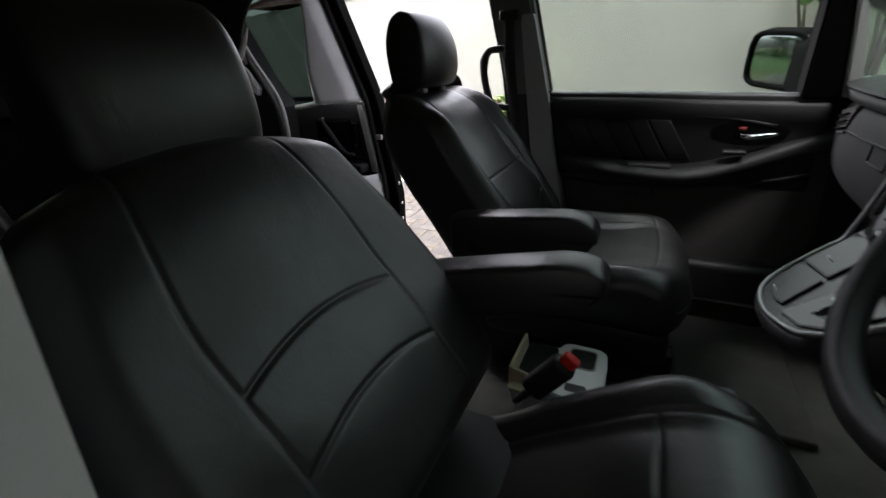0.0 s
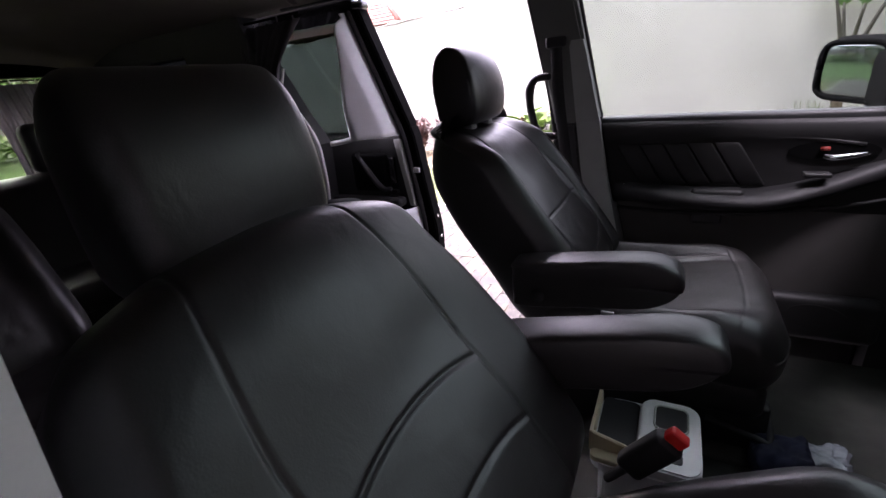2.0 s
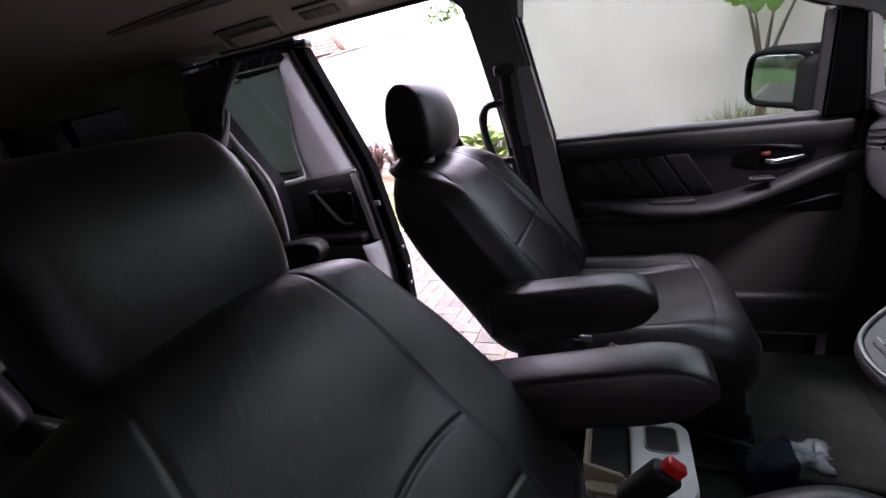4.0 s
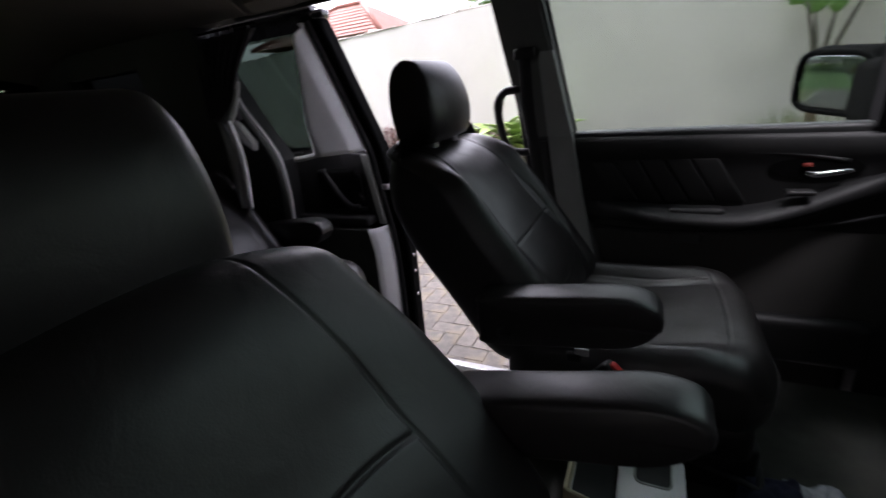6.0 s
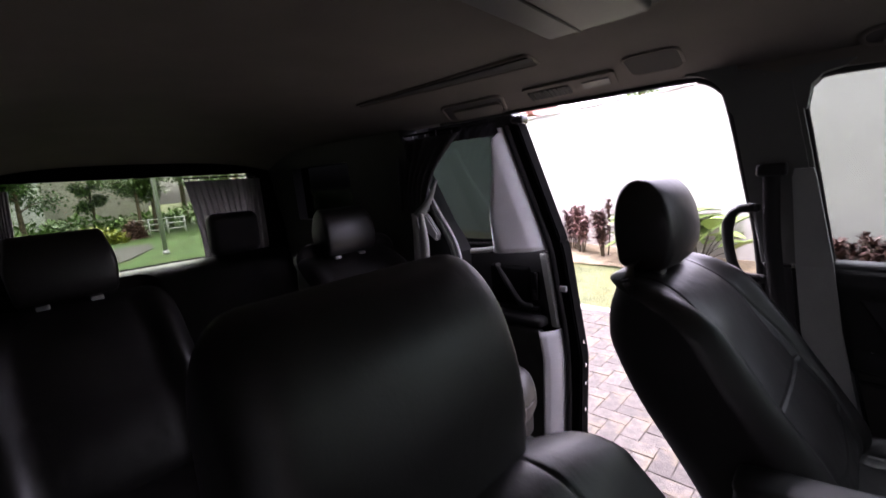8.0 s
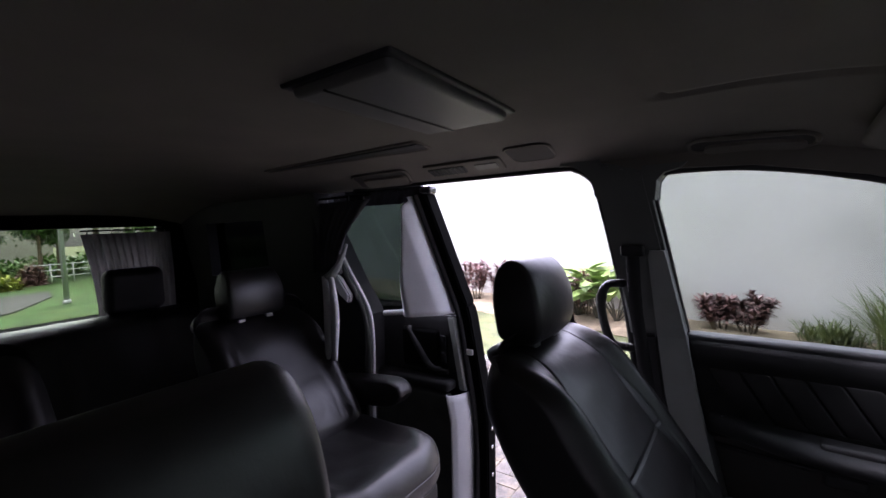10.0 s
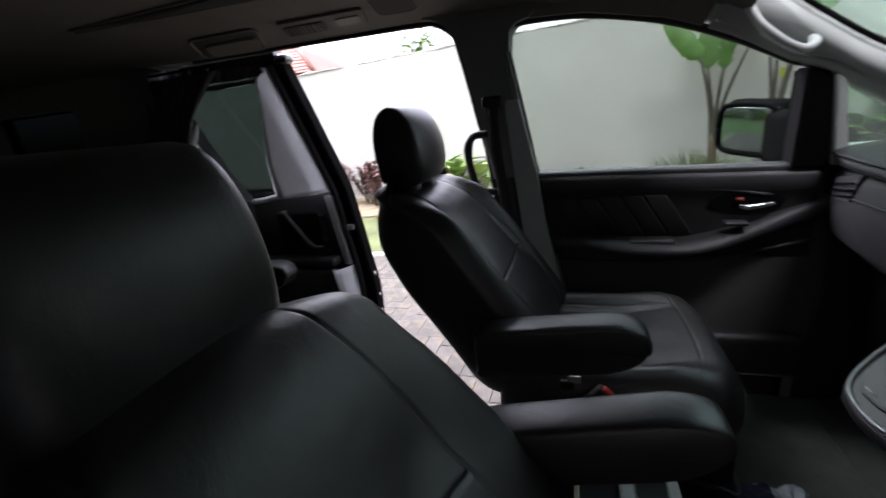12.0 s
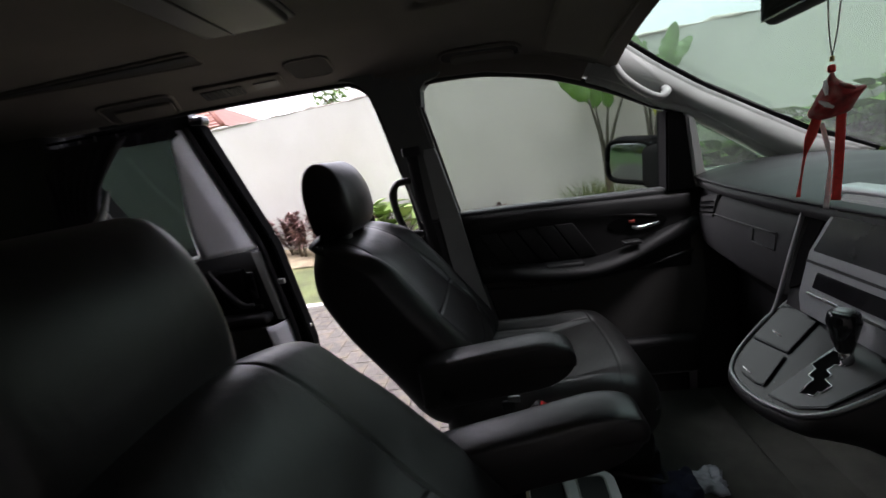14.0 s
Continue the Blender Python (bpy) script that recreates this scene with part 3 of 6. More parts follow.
def windscreen():
    def fn(u, v):
        y = -0.78 + 1.48 * v
        bow = 1 - ((y - MID) / 0.74) ** 2
        return (0.80 + 0.86 * u + 0.10 * bow * u + 0.03 * bow, y, 1.735 - 0.50 * u + 0.02 * bow - 0.035 * math.sin(math.pi * u) * (1 - bow))
    g = tagged(part("window_windscreen", sheet(14, 20, fn, 0.004), GREEN), "large raked green-tinted windscreen", "windscreen", kind="structure")
    g.visible_shadow = False
    part("seal", tube([fn(0, 0), fn(0, 0.5), fn(0, 1)], 0.012), RUBBER, g)
    # scuttle and bulkhead close the front
    tagged(part("wall_front", prism([(1.12, 0.30), (1.70, 0.30), (1.72, 1.16), (1.60, 1.16), (1.40, 0.55), (1.12, 0.40)], -0.86, 0.78), CARPET), "carpeted front bulkhead", "wall", kind="structure")
    tagged(part("bonnet", soft((2.1, MID, 0.98), (0.48, 0.80, 0.16), 0.1, (6, 8, 2), 4, lambda x, y, z: (x, y, z - 0.25 * max(x - 1.7, 0) ** 2)), PAINT), "black painted bonnet", "bonnet", kind="structure")


cabin_floor()
ceiling()
side(left_warp, "wall_left", True)
side(right_warp, "wall_right", False)
rear_wall()
windscreen()


# ---- seats ----
def smooth01(t):
    t = min(max(t, 0.0), 1.0)
    return t * t * (3 - 2 * t)


def groove(d, w=0.0028):
    return math.exp(-(d / w) ** 2)


def seat(name, dx, cy, dz, arms, label, group, dense=True, lean=31, hip=(0.235, 0.74), rest=(-0.066, 1.368), tall=0.64, big=1.0, wedge=0.0, thick=0.0, arm_up=0.0, arm_long=0.0):
    """A leather captain's chair: base, cushion, reclined backrest, headrest on two posts, armrests."""
    s = thing(name, (0.45 + dx, cy, FLOOR), label, "car seat", group)
    n = 150 if dense else 40
    lean = radians(lean)
    up, fwd = (-math.sin(lean), math.cos(lean)), (math.cos(lean), math.sin(lean))

    def back_fn(x, y, z):
        # x is the way forward of the backrest's plane, y across, z along its height
        h, a = z, abs(y)
        if wedge:
            h -= 0.050 * (a / 0.25) ** 2 * smooth01((h - 0.30) / 0.25)
        shrink = 1 - (0.15 if wedge else 0.05) * smooth01((h - 0.32) / 0.32) + (0.095 * math.exp(-((h - 0.19) / 0.16) ** 2) if wedge else -0.05 * smooth01((0.12 - h) / 0.12))
        y2 = y * shrink
        a = abs(y2)
        f = x
        if x > 0:
            f += thick * smooth01(x / 0.05) * smooth01((0.66 - h) / 0.16)
            bol = smooth01((a - 0.10) / 0.14) if wedge else smooth01((a - 0.135) / 0.085)
            if not wedge:
                f += 0.034 * bol * smooth01((0.64 - h) / 0.2) - 0.012 * (1 - bol)
            f += (0.008 if wedge else 0.020) * math.exp(-((h - 0.16) / 0.11) ** 2) * (1 - bol)
            f += 0.006 * smooth01((h - 0.40) / 0.15)
            roll = max(h - 0.34, 0) / 0.30 if wedge else max(h - 0.42, 0) / 0.22
            f += (0.030 * smooth01((h - 0.28) / 0.22) - 0.004 if wedge else 0.012) * smooth01(h / 0.3) * (1 - (a / 0.26) ** 2) - (0.062 if wedge else 0.085) * roll ** 2 * smooth01(x / 0.10) + (0 if wedge else -0.026 * h / 0.32 * smooth01(x / 0.10))
            seam = (0.160 if wedge else 0.168) - 0.045 * smooth01((h - 0.30) / 0.32)
            if wedge:
                a, seam = abs(y2 + 0.015), seam - 0.013
            g = groove(a - seam)
            if a < seam:
                if wedge:
                    # two arched cross seams
                    q = 0.036 * (a / 0.17) ** 2
                    g = max(g, groove(h - 0.272 + q, 0.0036), groove(h - 0.162 + q, 0.0036))
                else:
                    g = max(g, groove(h - 0.267), groove(h - 0.15 - 0.05 * (a / 0.17) ** 2 + 0.05))
                f += 0 if wedge else 0.003 * (1 - groove(a - seam, 0.03))
            f -= 0.0034 * g
            f += 0.0022 * noise.noise(Vector((y * 11, h * 11, 2))) + 0.0004 * noise.noise(Vector((y * 30, h * 30, 7)))
        else:
            f += 0.02 * smooth01((0.12 - h) / 0.12)
            f += 0.055 * smooth01((h - 0.46) / 0.16) ** 2
            f -= 0.004 * groove(a - 0.19) + (0 if wedge else 0.014 * math.exp(-((h - 0.40) / 0.14) ** 2))
        return (dx + hip[0] + fwd[0] * f + up[0] * h, cy + y2, dz + hip[1] + fwd[1] * f + up[1] * h)

    part("backrest", soft((0.018, 0, tall / 2 - 0.005), (0.103, 0.266 if wedge else 0.255, tall / 2), 0.052 if wedge else 0.074, (3, n, n), 12 if dense else 7, back_fn), LEATHER, s, "black leather backrest with stitched panels")

    def cush_fn(x, y, z):
        a = abs(y)
        z2 = z
        if z > 0.76:
            bol = smooth01((a - 0.14) / 0.08)
            z2 += 0.028 * bol * smooth01((0.76 - x) / 0.2) - 0.012 * (1 - bol) + 0.028 * smooth01((x - 0.48) / 0.2) * (1 - 0.4 * bol)
            z2 -= 0.05 * smooth01((x - 0.66) / 0.12) ** 2
            g = max(groove(a - 0.172) if x < 0.64 else 0, groove(x - 0.64 - 0.02 * (1 - (a / 0.26) ** 2)), 0)
            if wedge:
                # a long seam down each side and one across, well back from the front
                g = 2.2 * max(groove(a - 0.172, 0.004), groove(x - 0.585, 0.004) if a < 0.172 else 0)
            z2 -= 0.0018 * g
            z2 += 0.002 * noise.noise(Vector((x * 12, y * 12, 5)))
        if wedge:
            z2 += wedge * (-0.190 + 0.214 * smooth01((x - 0.27) / 0.37) - 0.025 * smooth01((x - 0.64) / 0.14))
            x += 0.24 * wedge * max(x - 0.45, 0)
        x2 = x - 0.03 * smooth01((a - 0.12) / 0.14) * smooth01((x - 0.55) / 0.2)
        return (dx + x2, cy + y, dz + z2)

    part("seat_cushion", soft((0.465, 0, 0.745), (0.285, 0.262, 0.075), 0.06, (n, n, 4), 6, cush_fn), LEATHER, s, "black leather seat cushion")

    def base_fn(x, y, z):
        return (dx + x, cy + y, dz + z)

    part("seat_base", soft((0.46, 0, 0.635), (0.25, 0.235, 0.05), 0.03, (4, 4, 2), 3, base_fn), BLACK, s, "black plastic seat base")
    for yy in (-0.17, 0.17):
        part("rail", block((dx + 0.45, cy + yy, (FLOOR + 0.60 + dz) / 2), (0.28, 0.022, (0.60 + dz - FLOOR) / 2), 0.008), DARK, s, "dark metal seat rail")
    part("recline_cover", soft((0.25, -0.268 * (arms or 1), 0.70), (0.10, 0.012, 0.06), 0.011, (6, 1, 4), 3, base_fn), BLACK, s)

    round_edge = 0.034 if wedge else 0.013
    half = 0.136 if wedge else 0.124
    top_in = 0.03 if wedge else 0.12

    def rest_fn(x, y, z):
        # the padded face is a little domed and the top narrower
        f = x + (0.010 if x > 0 else -0.004) * (1 - (y / half) ** 2)
        yy = y * (1 - top_in * smooth01(z / 0.1) - 0.05 * smooth01(-z / 0.1))
        return (dx + rest[0] + f - 0.06 * z, cy + yy, dz + rest[1] + z * big)

    outline = closed_line([(-0.050, -0.086), (-0.059, -0.048), (-0.061, 0.0), (-0.057, 0.045), (-0.044, 0.080), (-0.016, 0.098), (0.013, 0.092), (0.039, 0.066), (0.055, 0.026), (0.061, -0.020), (0.057, -0.060), (0.040, -0.088), (0.0, -0.097)], 4)
    part("headrest", pillow(outline, half, round_edge, rest_fn), LEATHER, s, "black leather headrest")
    for yy in (-0.062, 0.062):
        part("headrest_post", tube([(dx + rest[0] + 0.015, cy + yy, dz + rest[1] - 0.16), (dx + rest[0] + 0.006, cy + yy, dz + rest[1] - 0.09)], 0.007, 8, 1), CHROME, s, "chrome headrest post")
        part("headrest_socket", block((dx + rest[0] + 0.012, cy + yy * (1.3 if wedge else 1.0), 1.230) if wedge else (dx + rest[0] + 0.02, cy + yy, dz + rest[1] - 0.108), (0.014, 0.016, 0.009), 0.004), SILVER, s)
    for arm in ((-1, 1) if arms == 2 else (arms,) if arms else ()):
        def arm_fn(x, y, z):
            t = x - 0.17
            z2 = z * (0.86 if wedge else 1.0) * (1 - 0.10 * t) + (0.235 if wedge else 0.12) * t - 0.012 * smooth01((t - 0.26) / 0.08) * (z > 0)
            if z > 0.04:
                z2 += 0.004 * (1 - (y / 0.041) ** 2)
            return (dx + x + arm_long * smooth01((x - 0.25) / 0.25), cy + arm * 0.292 + y, dz + 0.905 + arm_up + z2)
        shape = closed_line([(0.153, -0.030), (0.153, 0.036), (0.164, 0.055), (0.30, 0.058), (0.44, 0.057), (0.486, 0.053), (0.510, 0.036), (0.517, 0.008), (0.505, -0.024), (0.474, -0.047), (0.42, -0.057), (0.30, -0.058), (0.165, -0.054)], 4)
        a = part("armrest", pillow(shape, 0.041, 0.014, arm_fn, 0.003, 8), LEATHER, s, "folded-down black leather armrest")
        part("pivot", tube([(dx + 0.215, cy + arm * 0.332, dz + 0.90), (dx + 0.215, cy + arm * 0.337, dz + 0.90)], 0.017, 16, 1), DARK, a)
    return s


passenger = seat("front_seat", 0.0, 0.41, 0.0, -1, "black leather front passenger seat, reclined, with stitched panels", "front seats", rest=(-0.066, 1.371), big=1.05, thick=0.010, arm_up=0.013)
driver = seat("front_seat", 0.045, -0.49, 0.03, 1, "black leather driver's seat, reclined, beside the open door", "front seats", True, 38, (0.250, 0.729), (-0.055, 1.285), 0.564, 1.26, wedge=1.0, thick=0.018, arm_up=-0.010, arm_long=0.004)
seat("middle_seat", -1.25, 0.36, -0.055, 1, "black leather middle-row seat beside the sliding door", "middle row seats", False, tall=0.67)
seat("middle_seat", -1.35, -0.555, -0.035, 0, "black leather middle-row seat behind the driver", "middle row seats", False)


def rear_bench():
    b = thing("rear_bench", (-2.2, MID, FLOOR), "black leather third-row bench with two headrests", "bench seat")

    def fn(x, y, z):
        f = x - 0.012 * groove(abs(y - MID) - 0.0, 0.02) - 0.01 * groove(abs(y - MID) - 0.36, 0.02)
        return (-2.18 + f - 0.40 * (z - 0.8), y, z)
    part("backrest", soft((0, MID, 0.92), (0.07, 0.64, 0.24), 0.069, (3, 40, 12), 6, fn), LEATHER, b)
    part("seat_cushion", soft((-1.96, MID, 0.66), (0.24, 0.64, 0.07), 0.05, (8, 20, 3), 4), LEATHER, b)
    part("seat_base", block((-1.98, MID, 0.52), (0.2, 0.58, 0.07), 0.01), BLACK, b)
    for y, dz in ((0.29, 0.03), (-0.44, -0.02)):
        part("headrest", soft((-2.33, y, 1.245 + dz), (0.05, 0.142, 0.120), 0.048, (3, 10, 8), 5), LEATHER, b)
        for s in (-0.05, 0.05):
            part("headrest_post", tube([(-2.325, y + s, 1.12), (-2.33, y + s, 1.2 + dz)], 0.007, 8, 1), CHROME, b)


rear_bench()


# ---- front passenger door ----
def front_door():
    d = thing("front_door", (0.65, 0.80, 0.4), "closed front door with black padded trim and a chrome handle", "car door")

    def skin(x, y, z):
        return (x, y, z)
    low = [(0.27, 1.12), (0.36, 0.72), (0.40, 0.50), (1.05, 0.50), (1.10, 0.80), (1.08, 1.12)]
    part("lower_panel", prism(low, 0.75, 0.84, bevel=0.006), mat("lower_door_trim", (0.058, 0.056, 0.052), 0.85, vary=0.12, fine=500, bump=0.25, dist=0.0006), d, "dark grey lower door trim")

    # upper trim, swelling inwards under the window
    def up_fn(x, y, z):
        y2 = y - 0.012 * math.exp(-((z - 1.17) / 0.03) ** 2)
        z2 = z - 0.016 * smooth01((x - 0.3) / 0.75)
        return (x + (0.055 * (1.2 - z) / 0.3 if x < 0.5 else 0), y2, z2)
    part("upper_panel", soft((0.65, 0.785, 1.075), (0.405, 0.038, 0.140), 0.02, (24, 2, 16), 4, up_fn), DOOR_PAD, d, "black padded upper door trim")
    part("belt_trim", soft((0.64, 0.782, 1.208), (0.40, 0.030, 0.018), 0.014, (16, 2, 1), 4, lambda x, y, z: (x, y, z - 0.010 * smooth01((x - 0.3) / 0.75))), LEDGE, d, "charcoal window ledge")
    # recessed insert with slanted padded flutes
    part("insert_rim", tube([(0.315, 0.744, 1.16), (0.56, 0.742, 1.158), (0.80, 0.742, 1.146), (0.93, 0.742, 1.125)], 0.006, 6), BLACK, d)
    edges = [0.340 + 0.069 * i for i in range(6)]
    for i in range(len(edges) - 1):
        x0, x1 = edges[i], edges[i + 1]

        def pad(x, y, z, x0=x0, x1=x1):
            t = (z - 1.075) / 0.065
            return (x - 0.040 * t, y - 0.010 * (1 - t * t), z)
        part("padded_flute", soft(((x0 + x1) / 2, 0.7475, 1.075), ((x1 - x0) / 2 - 0.0005, 0.007, 0.066), 0.0065, (8, 2, 10), 3, pad), DOOR_PAD, d, "slanted black leather flute")
    part("handle_bezel", prism([(0.865 + 0.10 * math.cos(a), 1.108 + 0.028 * math.sin(a)) for a in [2 * math.pi * i / 28 for i in range(28)]], 0.7405, 0.76), MATT, d, "black handle recess")
    h = part("door_handle", tube([(0.842, 0.728, 1.098), (0.862, 0.722, 1.094), (0.90, 0.722, 1.099), (0.935, 0.728, 1.104)], [0.006, 0.009, 0.008, 0.006], 10), CHROME, d, "chrome door handle")
    part("lock_knob", tube([(0.835, 0.735, 1.116), (0.855, 0.735, 1.117)], 0.0055, 8, 1), mat("dull_red_knob", (0.25, 0.03, 0.02), 0.5, bump=0.0), d, "small red lock knob")

    # armrest: a long swoop from the pillar up to the dashboard
    def swoop(u, v):
        x = 0.30 + 0.79 * u
        zc = 0.985 - 0.02 * math.sin(u * math.pi * 0.9) + 0.105 * smooth01((u - 0.45) / 0.6)
        out = 0.085 * math.sin(min(u * 3.0, 1) * math.pi / 2) * (1 - 0.8 * smooth01((u - 0.5) / 0.5))
        a = -0.5 * math.pi + math.pi * v
        return (x, 0.757 - (0.012 + out) * math.cos(a) ** 0.7 if abs(math.cos(a)) > 1e-6 else 0.757, zc + 0.032 * math.sin(a))
    part("armrest", sheet(40, 14, swoop), DARK, d, "long curved door armrest")
    low_edge = [(0.315, 0.745, 0.925), (0.5, 0.742, 0.915), (0.7, 0.742, 0.92), (0.9, 0.742, 0.95), (1.05, 0.745, 0.985)]
    part("trim_joint", tube(low_edge, 0.007, 6), BLACK, d)
    part("pull_cup", soft((0.60, 0.712, 0.990), (0.070, 0.026, 0.016), 0.013, (8, 3, 2), 3), DARK, d, "raised pull grip")
    part("reflector", soft((0.585, 0.742, 0.898), (0.042, 0.010, 0.017), 0.009, (6, 1, 2), 3), LEDGE, d, "oval courtesy lamp lens")
    part("switch", block((0.83, 0.700, 1.052), (0.03, 0.02, 0.006), 0.004), BLACK, d, "window switch")
    part("corner_clip", prism([(0.325, 0.992), (0.365, 1.004), (0.33, 1.01)], 0.738, 0.745), SILVER, d)
    part("door_pocket", soft((0.70, 0.728, 0.60), (0.36, 0.028, 0.075), 0.026, (12, 4, 4), 4), DARK, d, "moulded door pocket")
    hollow = [(0.905 + 0.078 * math.cos(a), 0.608 + 0.043 * math.sin(a) - 0.10 * 0.078 * math.cos(a)) for a in [2 * math.pi * i / 28 for i in range(28)]]
    part("pocket_hollow", prism(hollow, 0.6985, 0.72), RUBBER, d, "dark oval pocket hollow")
    # window
    win = [(0.25, 1.22), (0.162, 1.672), (0.221, 1.689), (0.40, 1.68), (0.609, 1.637), (0.789, 1.568), (0.93, 1.497), (0.985, 1.474), (0.99, 1.205)]
    g = part("window_pane", prism(win, 0.045, 0.049, warp=left_warp), TINT, d, "closed tinted side window")
    g.visible_shadow = False
    edge = [left_warp(x, 0.02, z) for x, z in ((0.245, 1.225), (0.205, 1.45), (0.168, 1.65))]
    part("window_seal", tube(edge, 0.008, 6), RUBBER, d)
    edge = [left_warp(x, 0.016, z + 0.004) for x, z in ((0.175, 1.672), (0.221, 1.685), (0.40, 1.677), (0.609, 1.633), (0.789, 1.565), (0.93, 1.494), (0.978, 1.47), (0.985, 1.35), (0.99, 1.215))]
    part("window_seal", tube(edge, 0.012, 6), RUBBER, d)
    part("outer_skin", prism([(0.27, 0.35), (1.15, 0.35), (1.15, 1.20), (0.26, 1.20)], 0.842, 0.88), PAINT, d, "black painted outer door skin")


front_door()


def side_mirror():
    m = thing("door_mirror", (0.98, 0.9, 1.2), "black door mirror with a convex glass outside the window", "mirror")

    C = Vector((0.942, 1.026, 1.300))
    turn = Matrix.Rotation(radians(31), 3, "Z") @ Matrix.Rotation(radians(-2), 3, "Y")

    def fn(x, y, z):
        return tuple(C + turn @ Vector((x, y * (1 - 0.08 * z / 0.1), z + 0.06 * y)))
    part("housing", soft((0.045, 0, 0), (0.055, 0.128, 0.094), 0.045, (4, 10, 8), 5, fn), MATT, m, "black rounded mirror housing")
    part("glass", soft((-0.010, -0.004, 0), (0.006, 0.108, 0.076), 0.0055, (2, 16, 12), 3, lambda x, y, z: fn(x + (y * y + z * z) / 2.4, y, z)), MIRROR, m, "silvered mirror glass")
    rim = [fn(-0.012, 0.116 * math.copysign(abs(math.cos(t)) ** 0.45, math.cos(t)) - 0.004, 0.083 * math.copysign(abs(math.sin(t)) ** 0.45, math.sin(t))) for t in [2 * math.pi * i / 40 for i in range(41)]]
    part("rim", tube(rim, 0.009, 8, 1), MATT, m)
    part("foot", soft((1.01, 0.90, 1.275), (0.045, 0.11, 0.085), 0.03, (2, 4, 2), 4), MATT, m)


side_mirror()


# ---- sliding door, pushed back along the body ----
def sliding_door():
    d = thing("sliding_door", (-1.05, 0.88, 0.35), "open sliding door pushed back, with grey and black trim", "car door")

    def edge_x(z):
        return -0.70 + (1.70 - z) * 0.275 if z > 1.17 else (-0.554 + (1.17 - z) * 0.155 if z > 0.74 else -0.4874 - 0.012 * (0.74 - z) / 0.44)

    def dw(x, y, z):
        return (x, y + 0.87 - max(z - 1.22, 0) * 0.17, z)
    # black painted front edge
    face = [(edge_x(z), z) for z in (1.72, 1.60, 1.45, 1.30, 1.17, 1.0, 0.86, 0.74, 0.5, 0.26, 0.16)]
    rim_u = [(x, z) for x, z in face[:4]] + [(edge_x(1.22), 1.22), (edge_x(1.22) - 0.062, 1.22)] + [(x - 0.062, z) for x, z in reversed(face[:4])]
    rim_l = [(edge_x(1.22), 1.22)] + face[4:] + [(x - 0.062, z) for x, z in reversed(face[4:])] + [(edge_x(1.22) - 0.062, 1.22)]
    part("door_edge", prism(rim_u, 0.0, 0.07, bevel=0.006, warp=dw), MATT, d, "matt black door edge")
    part("door_edge", prism(rim_l, 0.0, 0.07, bevel=0.006, warp=dw), MATT, d, "matt black door edge")
    seal = [dw(edge_x(z) - 0.052, -0.006, z) for z in (1.69, 1.60, 1.45, 1.30, 1.17, 1.0, 0.8, 0.6, 0.4, 0.2)]
    part("door_seal", tube(seal, 0.012, 8), RUBBER, d)
    # grey upper trim between glass and edge
    def rounded(z0, z1, back, label, name):
        def fn(u, v):
            z = z0 + (z1 - z0) * v
            x1 = edge_x(z) - 0.066
            x = x1 + (back(z) - x1) * u
            d = x1 - x
            return dw(x, 0.012 - 0.050 * (1 - math.exp(-d / 0.010)) - 1.15 * min(d, 0.035) - 0.72 * min(max(d - 0.035, 0), 0.095) + 0.02 * smooth01((u - 0.85) / 0.15), z)
        part(name, sheet(26, 24, fn, 0.004), DOOR_TRIM, d, label)

    def glass_x(z):
        return -0.806 + 0.022 * smooth01((z - 1.2) / 0.4) if z < 1.64 else -0.784 + 0.04 * ((z - 1.64) / 0.05)
    rounded(1.185, 1.685, lambda z: min(glass_x(z), edge_x(z) - 0.075), "light grey triangular window trim", "upper_trim")
    part("belt_trim", tube([dw(-0.805, -0.045, 1.235), dw(-0.835, -0.045, 1.192), dw(-1.0, -0.040, 1.160), dw(-1.5, -0.03, 1.13)], 0.012, 8), LIGHT, d, "grey window ledge")
    part("door_frame", prism([(-1.62, 1.66), (-0.70, 1.66), (-0.72, 1.74), (-1.62, 1.74)], 0.0, 0.06, warp=dw), PAINT, d)
    g = part("window_pane", prism([(-1.6, 1.13), (-0.79, 1.15), (-0.765, 1.67), (-1.6, 1.67)], 0.03, 0.034, warp=dw), PRIVACY, d, "dark tinted sliding door window")
    g.visible_shadow = False
    # black armrest panel, grey lower panel
    x1 = edge_x(1.0) - 0.066
    part("middle_panel", prism([(edge_x(1.183) - 0.068, 1.183), (edge_x(0.86) - 0.066, 0.86), (-1.6, 0.86), (-1.6, 1.12), (-1.0, 1.155), (-0.87, 1.180)], -0.02, 0.03, bevel=0.008, warp=dw), BLACK, d, "black padded middle trim")
    part("grip_recess", soft((-0.80, 0.845, 1.02), (0.10, 0.02, 0.09), 0.018, (6, 2, 6), 3), MATT, d, "dark recessed grip")
    part("pull_handle", tube([(-0.86, 0.835, 1.11), (-0.80, 0.822, 1.03), (-0.74, 0.822, 0.955), (-0.69, 0.838, 0.94)], [0.012, 0.014, 0.014, 0.01], 8), BLACK, d, "curved pull handle")
    part("switch_plate", block((-0.675, 0.843, 1.03), (0.016, 0.01, 0.06), 0.005), GLOSS, d)
    part("inner_edge", prism([(edge_x(1.17) - 0.067, 1.17), (edge_x(0.86) - 0.067, 0.86), (edge_x(0.86) - 0.10, 0.86), (edge_x(1.17) - 0.10, 1.17)], -0.026, 0.0, bevel=0.004, warp=dw), LIGHT, d)
    for i in range(3):
        part("step_rib", block((-0.685, 0.842, 0.93 - 0.028 * i), (0.028, 0.012, 0.009), 0.004), BLACK, d)
